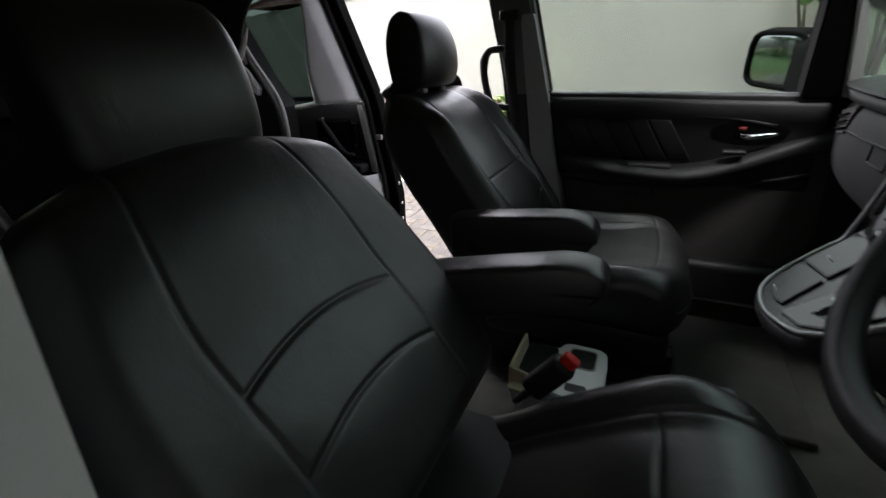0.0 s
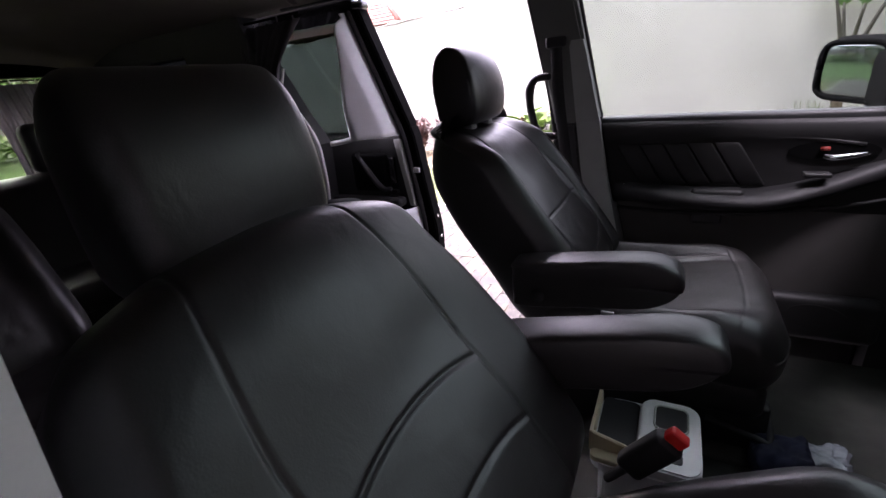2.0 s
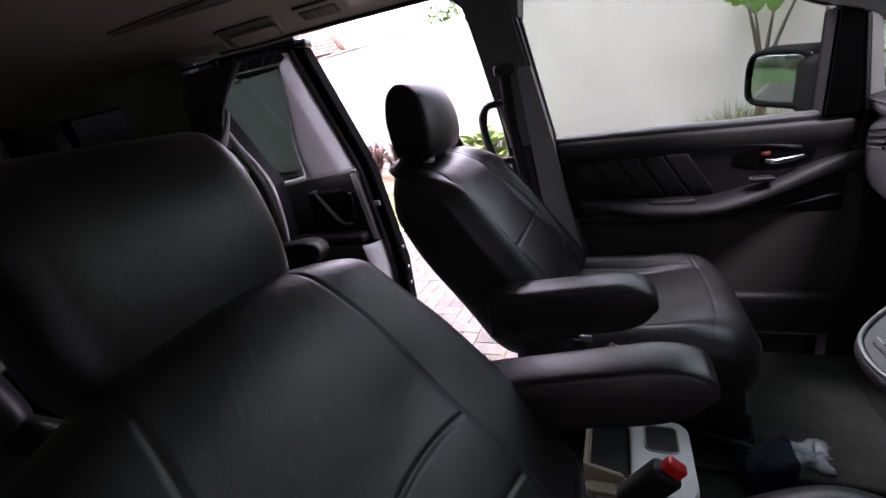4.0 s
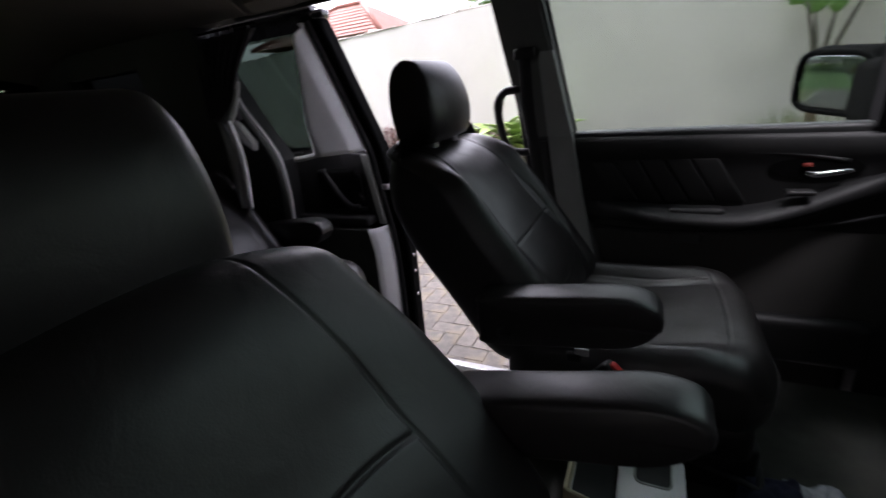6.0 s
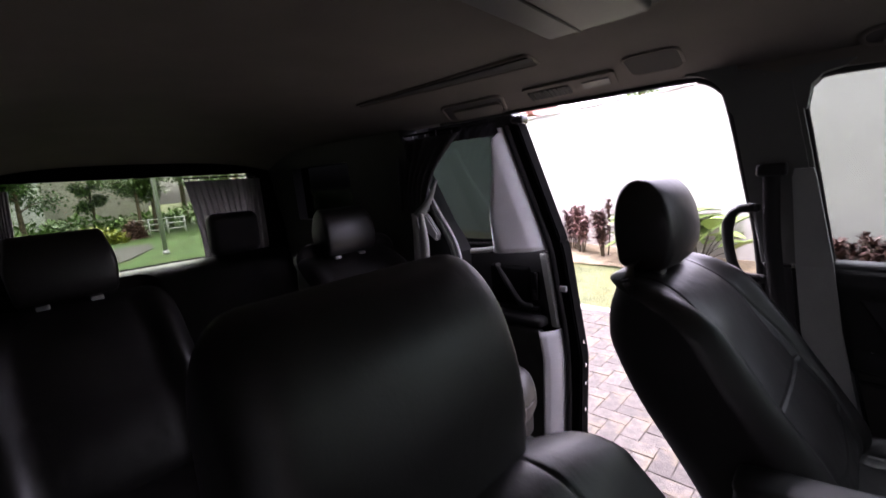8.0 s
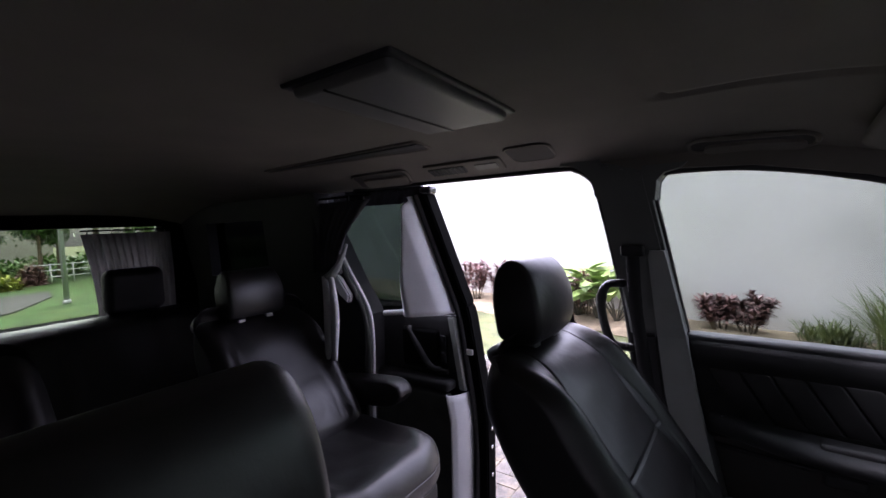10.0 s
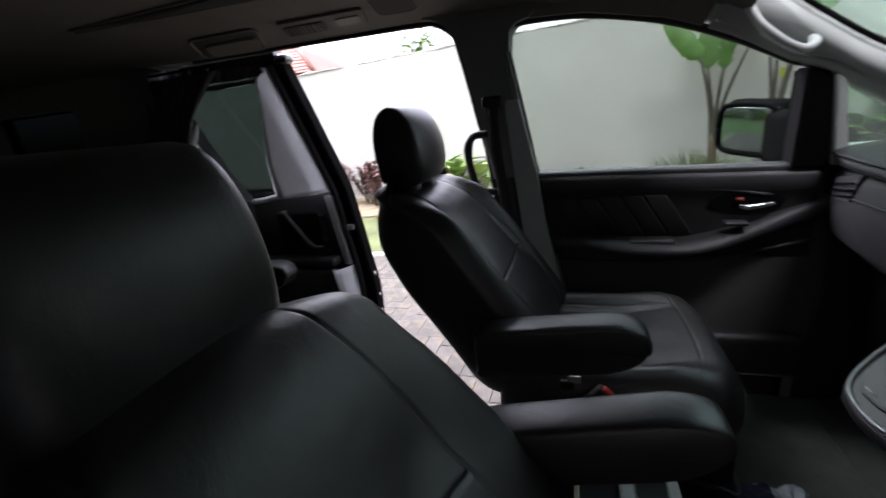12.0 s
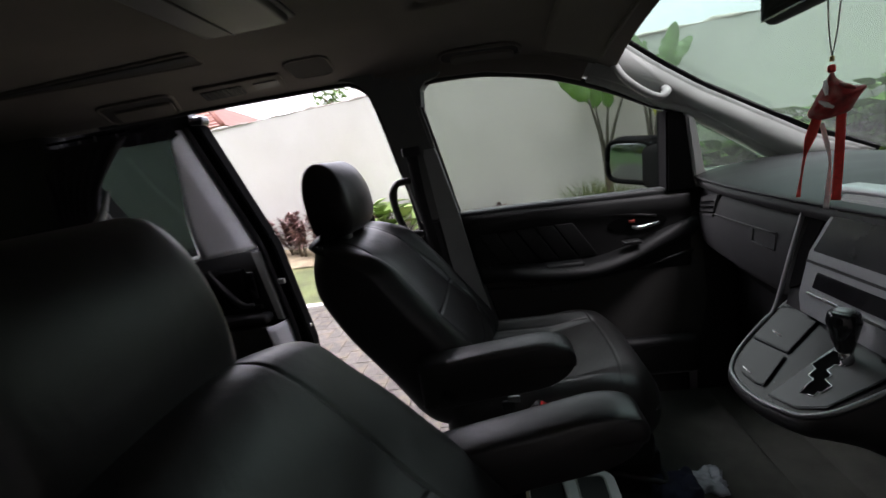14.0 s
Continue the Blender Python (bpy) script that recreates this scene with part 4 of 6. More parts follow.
    part("ledge", soft((-1.1, 0.82, 0.885), (0.48, 0.035, 0.022), 0.018, (10, 2, 2), 3), BLACK, d)
    rounded(0.18, 0.855, lambda z: edge_x(z) - 0.128, "light grey lower door trim", "lower_panel")
    part("lower_panel_dark", prism([(edge_x(0.853) - 0.122, 0.853), (edge_x(0.74) - 0.122, 0.74), (edge_x(0.19) - 0.122, 0.19), (-1.6, 0.19), (-1.6, 0.853)], -0.092, -0.05, bevel=0.004, warp=dw), CARPET, d, "charcoal carpet inlay")
    part("latch", block((-0.566, 0.878, 1.025), (0.022, 0.018, 0.012), 0.004), mat("zinc_latch", (0.72, 0.72, 0.7), 0.45, metal=0.3, vary=0.1, bump=0.1), d, "bright metal door latch")
    part("latch_box", block((-0.568, 0.90, 0.985), (0.012, 0.025, 0.045), 0.004), BLACK, d)
    for z in (0.80, 0.70, 0.62, 0.50):
        part("bolt", block((edge_x(z) + 0.001, 0.90, z), (0.005, 0.007, 0.007), 0.002), CHROME, d)
    part("outer_skin", prism([(edge_x(0.4) - 0.01, 0.17), (-1.62, 0.17), (-1.62, 1.20), (edge_x(1.2) - 0.01, 1.20)], 0.055, 0.075, warp=dw), MATT, d, "black painted outer skin")
    # glossy rounded corner, added large enough to show a glint
    part("top_roller", soft((-0.705, 0.815, 1.708), (0.030, 0.030, 0.020), 0.016, (3, 3, 2), 4), PAINT, d, "glossy black rounded top corner of the door edge")


sliding_door()


# ---- dashboard ----
def dashboard():
    d = thing("dashboard", (1.2, MID, 0.6), "charcoal moulded dashboard with a soft top pad", "dashboard")
    face = [(1.07, 0.985), (1.035, 1.005), (1.018, 1.05), (1.012, 1.12), (1.020, 1.175), (1.034, 1.204), (1.30, 1.204), (1.30, 0.90), (1.14, 0.90)]

    def bow(x, y, z):
        return (x + 0.05 * abs((y - MID) / 0.75) ** 3 * (x < 1.2), y, z)

    def strip(poly, y0, y1, n):
        bm = bmesh.new()
        rows = []
        for i in range(n + 1):
            y = y0 + (y1 - y0) * i / n
            rows.append([bm.verts.new(bow(p[0], y, p[1])) for p in poly])
        for a, b in zip(rows, rows[1:]):
            for i in range(len(poly)):
                j = (i + 1) % len(poly)
                bm.faces.new((a[i], a[j], b[j], b[i]))
        bm.faces.new(rows[0])
        bm.faces.new(rows[-1][::-1])
        bmesh.ops.recalc_face_normals(bm, faces=bm.faces[:])
        return bm

    def curve(pts):
        return [(p.x, p.z) for p in smooth_line([(x, 0, z) for x, z in pts], 4)]
    fascia = curve(face[:6]) + face[6:]
    part("fascia", mesh_of(strip(fascia, 0.158, 0.735, 16), True), FASCIA, d, "charcoal passenger fascia")
    part("fascia", mesh_of(strip(fascia, -0.80, -0.215, 16), True), FASCIA, d, "charcoal driver fascia")
    pad = curve([(1.045, 1.234), (1.006, 1.237), (1.012, 1.250), (1.12, 1.268), (1.30, 1.275), (1.50, 1.265), (1.62, 1.225)]) + [(1.62, 1.15), (1.30, 1.215)]
    part("top_pad", mesh_of(strip(pad, -0.81, 0.735, 24), True), DARK, d, "matt charcoal top pad")
    part("pad_gap", mesh_of(strip([(1.016, 1.207), (1.006, 1.233), (1.2, 1.233), (1.2, 1.207)], -0.80, 0.73, 16), True), RUBBER, d)
    part("lower_fascia", mesh_of(strip([(1.075, 0.983), (1.14, 0.96), (1.20, 0.62), (1.32, 0.60), (1.30, 0.95)], -0.80, 0.735, 10), True), BLACK, d, "black knee panel")
    part("trim_line", tube([bow(1.067, y, 0.984) for y in (0.73, 0.5, 0.3, 0.14)], 0.006, 6), DARK, d)
    # glovebox joint lines stand as thin dark strips let into the fascia
    part("glovebox_gap", tube([bow(1.011, y, z) for y, z in ((0.72, 1.125), (0.60, 1.14), (0.40, 1.148), (0.235, 1.152))], 0.0026, 6), RUBBER, d, "dark glovebox joint")
    for a, b in (((0.33, 1.149), (0.335, 1.112)), ((0.335, 1.112), (0.24, 1.110)), ((0.24, 1.110), (0.235, 1.152))):
        part("glovebox_gap", tube([bow(1.011, *a), bow(1.011, *b)], 0.0017, 6, 1), RUBBER, d)
    # side vent
    v = part("side_vent", prism([(0.705, 1.112), (0.69, 1.182), (0.555, 1.206), (0.575, 1.130)], 0, 0.03, "x", 0.004, lambda x, y, z: (bow(1.008, y, z)[0] + x + (0.01 if z > 1.18 else 0), y, z)), RUBBER, d, "black air vent")
    for i in range(3):
        t = (i + 0.7) / 3.6
        part("vane", tube([bow(1.006, 0.695 - 0.01 * t, 1.118 + 0.06 * t), bow(1.006, 0.57 - 0.012 * t, 1.136 + 0.064 * t)], 0.0030, 6, 1), MATT, v)


dashboard()


LID = mat("smoked_lid_plastic", (0.008, 0.008, 0.009), 0.24, vary=0.06, scale=3, bump=0.0, spec=0.32)
EDGE = mat("satin_edge_trim", (0.24, 0.245, 0.245), 0.4, metal=0.7, vary=0.1, bump=0.05)


DULL = mat("dull_silver_paint", (0.29, 0.30, 0.30), 0.33, metal=0.5, vary=0.08, bump=0.05)


def centre_console():
    c = thing("centre_console", (0.95, 0.0, 0.6), "floating centre console with a gear lever and silver stack", "console")

    def slope(x):
        return 0.92 + 0.78 * (x - 0.86)
    # plan of the sloping panel's edge, from the passenger's side round the nose to the driver's
    plan = [(1.03, 0.160), (0.961, 0.152), (0.888, 0.128), (0.846, 0.098), (0.832, 0.054), (0.832, -0.011), (0.849, -0.083), (0.866, -0.113), (0.897, -0.136), (0.96, -0.155), (1.03, -0.165)]
    edge = [(p.x, p.y) for p in smooth_line([(x, y, 0) for x, y in plan], 5)]

    def wall(u, v):
        f = u * (len(edge) - 1)
        i = min(int(f), len(edge) - 2)
        x, y = (edge[i][k] + (edge[i + 1][k] - edge[i][k]) * (f - i) for k in (0, 1))
        drop = 0.062 + 0.28 * smooth01((x - 0.85) / 0.25)
        swell = 0.012 * math.sin(v * math.pi) - 0.02 * v * v
        return (x + 0.05 * v * v - swell * (x < 0.87), y + (swell if y > 0 else -swell), slope(x) - 0.004 - drop * v)
    part("console_side", sheet(50, 10, wall, -0.008), BLACK, c, "black console side")
    rim = [(x, y, slope(x)) for x, y in edge if x < 0.965]
    rise = [(0.978, 0.155, 1.05), (0.998, 0.158, 1.13), (1.020, 0.156, 1.222)]
    part("console_rim", tube(rise[::-1] + rim, 0.0048, 10, 2), EDGE, c, "satin silver edge trim")
    n = len(edge)

    def top(u, v):
        i, j = int(round((n // 2) * (1 - u))), int(round((n // 2) + (n - 1 - n // 2) * u))
        a, b = edge[i], edge[j]
        x, y = a[0] + (b[0] - a[0]) * v, a[1] + (b[1] - a[1]) * v
        return (x, y, slope(x) - 0.001)
    part("console_panel", sheet(n // 2, 12, top), LID, c, "gloss black sloping panel")

    def on(x, y, lift=0.006):
        return (x, y, slope(x) + lift)

    def plate(name, poly, thick, material, label, bev=0.0015):
        bm = bmesh.new()
        lo = [bm.verts.new(on(x, y, 0.0)) for x, y in poly]
        hi = [bm.verts.new(on(x, y, thick)) for x, y in poly]
        bm.faces.new(hi)
        bm.faces.new(lo[::-1])
        for i in range(len(poly)):
            j = (i + 1) % len(poly)
            bm.faces.new((lo[i], lo[j], hi[j], hi[i]))
        bmesh.ops.recalc_face_normals(bm, faces=bm.faces[:])
        bevelled(bm, bev, 2)
        return part(name, bm, material, c, label)
    for poly in ([(0.896, 0.118), (0.907, 0.024), (0.852, -0.004), (0.846, 0.020), (0.845, 0.060), (0.858, 0.096)], [(0.975, 0.144), (0.982, 0.048), (0.913, 0.027), (0.902, 0.121)]):
        lid = plate("cup_holder_lid", poly, 0.006, LID, "gloss black lid")
        cx, cyy = sum(p[0] for p in poly) / len(poly) - 0.016, sum(p[1] for p in poly) / len(poly)
        part("mark", tube([on(cx, cyy - 0.012, 0.008), on(cx, cyy + 0.012, 0.008)], 0.0013, 6, 1), WHITE, lid)
    plate("shift_plate", [(0.846, -0.026), (0.858, -0.085), (0.884, -0.118), (0.958, -0.136), (1.005, -0.13), (1.005, -0.058), (0.975, -0.026)], 0.005, mat("brushed_dark_metal", (0.085, 0.087, 0.087), 0.36, metal=0.4, vary=0.1, bump=0.05), "dark satin shift plate")
    gate = [(0.876, -0.066), (0.884, -0.088), (0.893, -0.085), (0.893, -0.092), (0.909, -0.092), (0.911, -0.074), (0.921, -0.074), (0.923, -0.060), (0.935, -0.060), (0.941, -0.075), (0.955, -0.074), (0.952, -0.033), (0.918, -0.030), (0.916, -0.044), (0.903, -0.046), (0.902, -0.060), (0.889, -0.062)]
    bm = bmesh.new()
    bm.faces.new([bm.verts.new(on(x, y, 0.0062)) for x, y in gate])
    bmesh.ops.recalc_face_normals(bm, faces=bm.faces[:])
    g = part("shift_gate", bm, MATT, c, "stepped black shift gate")
    part("gate_edge", tube([on(x, y, 0.0062) for x, y in gate + gate[:1]], 0.0013, 6, 1), CHROME, g)
    part("button", tube([on(0.975, -0.112, 0.004), on(0.975, -0.112, 0.010)], 0.007, 10, 1), BLACK, c)
    lv = part("gear_lever", tube([(0.950, -0.067, 0.985), (0.940, -0.074, 1.03)], [0.012, 0.010], 10, 1), CHROME, c, "gear lever")
    part("knob", tube([(0.941, -0.073, 1.020), (0.936, -0.076, 1.045), (0.932, -0.079, 1.075), (0.931, -0.080, 1.092), (0.931, -0.080, 1.097)], [0.012, 0.018, 0.024, 0.021, 0.008], 18, 4), GLOSS, lv, "gloss black gear knob")
    part("knob_cap", tube([(0.931, -0.080, 1.0955), (0.931, -0.080, 1.099)], [0.014, 0.010], 14, 1), SILVER, lv)

    # stack face, leaning back
    def face(y, z, d=0.0):
        return (0.968 + (z - 1.0) * 0.24 - d, y, z)

    def panel(name, quad, d, material, label="", parent=None, bev=0.003, base=0.0):
        bm = bmesh.new()
        lo = [bm.verts.new(face(y, z, base)) for y, z in quad]
        hi = [bm.verts.new(face(y, z, d)) for y, z in quad]
        bm.faces.new(hi)
        bm.faces.new(lo[::-1])
        for i in range(len(quad)):
            j = (i + 1) % len(quad)
            bm.faces.new((lo[i], lo[j], hi[j], hi[i]))
        bmesh.ops.recalc_face_normals(bm, faces=bm.faces[:])
        if bev:
            bevelled(bm, bev, 2)
        return part(name, bm, material, parent or c, label)
    panel("stack_body", [(-0.20, 0.98), (0.150, 0.98), (0.153, 1.12), (0.150, 1.235), (0.125, 1.262), (-0.19, 1.268)], -0.012, BLACK, "black stack surround", base=-0.2)
    part("stack_cowl", soft((1.050, -0.035, 1.268), (0.022, 0.125, 0.010), 0.009, (3, 6, 1), 3), SILVER, c, "silver stack cowl")
    st = panel("stack_panel", [(-0.165, 1.02), (0.085, 1.025), (0.103, 1.055), (0.108, 1.145), (0.066, 1.266), (-0.14, 1.27)], 0.004, DULL, "silver centre panel", base=-0.011)
    panel("vent_panel", [(0.110, 1.07), (0.146, 1.05), (0.149, 1.13), (0.142, 1.235), (0.085, 1.250), (0.113, 1.150)], -0.004, MATT, "black side vent", base=-0.011)
    panel("screen_frame", [(-0.150, 1.135), (0.101, 1.137), (0.061, 1.258), (-0.125, 1.262)], 0.010, DULL, "silver screen frame", st, base=0.004)
    panel("screen", [(-0.138, 1.148), (0.088, 1.150), (0.053, 1.248), (-0.115, 1.252)], 0.012, SCREEN, "switched-off screen", st, base=0.008)
    panel("radio", [(-0.13, 1.078), (0.070, 1.080), (0.068, 1.112), (-0.128, 1.110)], 0.007, GLOSS, "gloss black radio slot", st, base=0.004)
    panel("radio_bar", [(-0.14, 1.064), (0.076, 1.066), (0.076, 1.071), (-0.14, 1.069)], 0.009, CHROME, "", st, 0.001, base=0.004)
    panel("divider", [(-0.155, 1.122), (0.104, 1.124), (0.104, 1.129), (-0.155, 1.127)], 0.0065, BLACK, "", st, 0.001, base=0.004)


centre_console()


def steering_wheel():
    w = thing("steering_wheel", (0.88, -0.475, 1.225), "black leather steering wheel on its column", "steering wheel")
    C = Vector((0.88, -0.475, 1.225))
    ax = Vector((-math.cos(radians(32)), 0, math.sin(radians(32))))
    u, v = Vector((0, 1, 0)), ax.cross(Vector((0, 1, 0)))

    def pt(a, r, d=0.0):
        return C + u * math.cos(a) * r + v * math.sin(a) * r + ax * d
    part("rim", tube([pt(2 * math.pi * i / 48, 0.185) for i in range(49)], 0.016, 10, 1), BLACK, w)
    for a in (0.15, math.pi - 0.15, -math.pi / 2):
        part("spoke", tube([pt(a, 0.04, -0.015), pt(a, 0.18)], [0.024, 0.014], 8, 1, 0.5), DARK, w)
    part("hub", tube([pt(0, 0, -0.04), pt(0, 0, -0.01), pt(0, 0, 0.012)], [0.07, 0.075, 0.055], 20, 1), DARK, w)
    part("column", tube([pt(0, 0, -0.30), pt(0, 0, -0.04)], 0.045, 14, 1), BLACK, w)


steering_wheel()


# ---- fittings overhead ----
def rounded_box(x0, x1, y0, y1, r, n=6):
    out = []
    for cx, cy, a0 in ((x1 - r, y1 - r, 0), (x0 + r, y1 - r, 90), (x0 + r, y0 + r, 180), (x1 - r, y0 + r, 270)):
        out += [(cx + r * math.cos(radians(a0 + 90 * i / n)), cy + r * math.sin(radians(a0 + 90 * i / n))) for i in range(n + 1)]
    return out


LAMP = mat("lamp_housing", (0.13, 0.125, 0.118), 0.5, vary=0.08, bump=0.1)
# headliner tone darkened: the shade of recesses, coloured onto flat pads
RECESS_SHADE = mat("painted_recess_shade", (0.060, 0.056, 0.050), 0.9, vary=0.1, bump=0.1)
def grab_handle(points, radius, material, label, group="grab handles", plates=True):
    mid = points[len(points) // 2]
    g = thing("grab_handle", points[0], label, "grab handle", group)
    part("bar", tube(points, radius, 10, 8, 0.8), material, g)
    if plates:
        for p in (points[0], points[-1]):
            part("mount", soft(p, (0.018, 0.012, 0.012), 0.009, (2, 2, 2), 3), material, g)
    return g


PALE = mat("pale_handle_plastic", (0.50, 0.51, 0.49), 0.5, vary=0.06, fine=400, bump=0.1, dist=0.0005)
grab_handle([(0.800, 0.690, 1.635), (0.800, 0.660, 1.628), (0.822, 0.638, 1.583), (0.875, 0.632, 1.535), (0.920, 0.640, 1.515), (0.946, 0.655, 1.528), (0.952, 0.69, 1.545)], 0.0145, PALE, "pale grey grab handle on the windscreen pillar", plates=False)
grab_handle([(0.080, 0.70, 1.372), (0.047, 0.685, 1.366), (0.030, 0.680, 1.325), (0.036, 0.682, 1.255), (0.058, 0.69, 1.192), (0.100, 0.71, 1.178)], 0.0155, BLACK, "black grab handle on the middle pillar")


def roof_pad(c, h, skew, drop, r, material, name, owner, label="", taper=0.0):
    """A flat rounded piece that follows the headliner; drop: how far its middle hangs under it."""
    def fn(x, y, z):
        k = 1 + taper * x / h[0]
        px, py = c[0] + x + skew * y, c[1] + y * k
        return (px, py, roof_z(px, py) - drop + z)
    corner = rounded_box(-h[0], h[0], -h[1], h[1], r)
    bm = prism(corner, -h[2], h[2], "z", min(h[2] * 0.8, 0.004))
    bmesh.ops.triangulate(bm, faces=[f for f in bm.faces if len(f.verts) > 4])
    bmesh.ops.subdivide_edges(bm, edges=[e for e in bm.edges if e.calc_length() > 0.03], cuts=4, use_grid_fill=True)
    for v in bm.verts:
        v.co = fn(*v.co)
    return part(name, bm, material, owner, label)


def roof_rim(c, h, skew, r, radius, owner, taper=0.0):
    loop = rounded_box(-h[0], h[0], -h[1], h[1], r)
    pts = []
    for x, y in loop + loop[:1]:
        px, py = c[0] + x + skew * y, c[1] + y * (1 + taper * x / h[0])
        pts.append((px, py, roof_z(px, py) - radius * 0.4))
    part("rim", tube(pts, radius, 8, 1), HEAD, owner, "fabric-coloured rim")


def recess_handle(c, h, skew, label):
    g = thing("overhead_grab", (c[0], c[1], roof_z(*c)), label, "grab handle", "roof handles")
    roof_pad(c, (h[0], h[1], 0.002), skew, 0.002, 0.03, RECESS_SHADE, "recess", g, "flat rounded pad coloured dark as a shaded recess")
    roof_rim(c, h, skew, 0.03, 0.006, g)
    roof_pad((c[0] + 0.008, c[1] + 0.016), (h[0] * 0.80, h[1] * 0.58, 0.006), skew, 0.006, 0.02, HEAD, "bar", g, "folded handle bar")


recess_handle((-0.755, 0.592), (0.135, 0.068), -0.5, "fold-down fabric-coloured roof handle over the sliding door")
recess_handle((0.39, 0.628), (0.125, 0.036), 0.0, "fold-down roof handle over the passenger window")
hollow = thing("roof_hollow", (-0.115, 0.525, 1.76), "rimmed flat headliner patch, coloured dark as a shaded hollow", "roof hollow")
roof_pad((-0.118, 0.525), (0.066, 0.064, 0.002), -0.1, 0.002, 0.03, RECESS_SHADE, "recess", hollow, "flat rounded pad coloured dark as a shaded recess")
roof_rim((-0.118, 0.525), (0.066, 0.064), -0.1, 0.03, 0.004, hollow)


def roof_console():
    """Air vent with switches over the side rail, and the long ceiling slot."""
    v = thing("roof_vent", (-0.37, 0.57, 1.745), "grey roof vent with a slotted outlet and switches", "air vent")
    roof_pad((-0.372, 0.571), (0.145, 0.052, 0.004), -0.25, 0.004, 0.012, HEAD, "plate", v)
    roof_pad((-0.435, 0.573), (0.072, 0.030, 0.002), -0.25, 0.0085, 0.008, BLACK, "outlet", v, "dark slotted outlet")
    for i in range(9):
        roof_pad((-0.499 + i * 0.016, 0.573), (0.0018, 0.028, 0.003), -0.25, 0.011, 0.0015, DARK, "slat", v)
    roof_pad((-0.285, 0.570), (0.040, 0.022, 0.002), -0.25, 0.009, 0.006, LAMP, "switch_panel", v, "grey switch panel")
    s = thing("ceiling_slot", (-0.70, 0.30, 1.785), "long dark tapering ceiling air slot", "air vent")
    roof_pad((-0.70, 0.312), (0.365, 0.030, 0.002), -0.25, 0.002, 0.012, RECESS_SHADE, "slot", s, "flat strip coloured dark as a shaded slot", 0.55)
    roof_pad((-0.66, 0.300), (0.330, 0.012, 0.003), -0.25, 0.004, 0.008, BLACK, "outlet", s, "black air outlet", 0.5)
    roof_rim((-0.70, 0.312), (0.365, 0.030), -0.25, 0.012, 0.0045, s, 0.55)


roof_console()


def roof_monitor():
    m = thing("roof_lamp_unit", (-0.07, 0.0, 1.79), "folded grey ceiling lamp unit", "ceiling lamp")

    def fn(x, y, z):
        return (x - 0.06 * y, y, roof_z(x, y) + z)
    part("housing", soft((-0.100, -0.020, -0.008), (0.102, 0.190, 0.013), 0.011, (8, 10, 2), 4, fn), LAMP, m, "grey housing")
    part("joint", tube([fn(-0.130, -0.205, -0.020), fn(-0.130, 0.0, -0.0215), fn(-0.130, 0.166, -0.020)], 0.003, 6), RUBBER, m)
    part("base_frame", soft((-0.100, -0.020, 0.0), (0.114, 0.203, 0.006), 0.005, (6, 8, 1), 2, fn), DARK, m)


roof_monitor()


def sun_visor(y0, y1, label):
    v = thing("sun_visor", (0.68, (y0 + y1) / 2, 1.68), label, "sun visor", "sun visors")

    def fn(x, y, z):
        return (x, y, roof_z(x, y) - 0.022 + z)
    part("flap", soft((0.66, (y0 + y1) / 2, 0), (0.085, (y1 - y0) / 2, 0.010), 0.009, (6, 8, 1), 3, fn), HEAD, v)
    part("hinge", tube([fn(0.735, y0, -0.004), fn(0.735, y1, -0.004)], 0.006, 8), HEAD, v)


sun_visor(0.16, 0.58, "fabric sun visor folded against the headliner")
sun_visor(-0.66, -0.24, "fabric sun visor folded over the driver")


def inner_mirror():
    m = thing("inner_mirror", (0.90, MID, 1.68), "black inner mirror under the windscreen", "mirror")
    part("housing", soft((0.885, -0.055, 1.615), (0.018, 0.125, 0.036), 0.017, (2, 10, 4), 4, lambda x, y, z: (x - 0.35 * (z - 1.615) * 0 + 0.12 * (y + 0.05), y, z)), BLACK, m)
    part("glass", soft((0.866, -0.055, 1.615), (0.003, 0.115, 0.029), 0.0025, (2, 8, 3), 2, lambda x, y, z: (x + 0.12 * (y + 0.05), y, z)), MIRROR, m)
    part("arm", tube([(0.90, -0.04, 1.63), (0.905, -0.04, 1.68), (0.92, -0.04, 1.715)], 0.009, 8), BLACK, m)


inner_mirror()


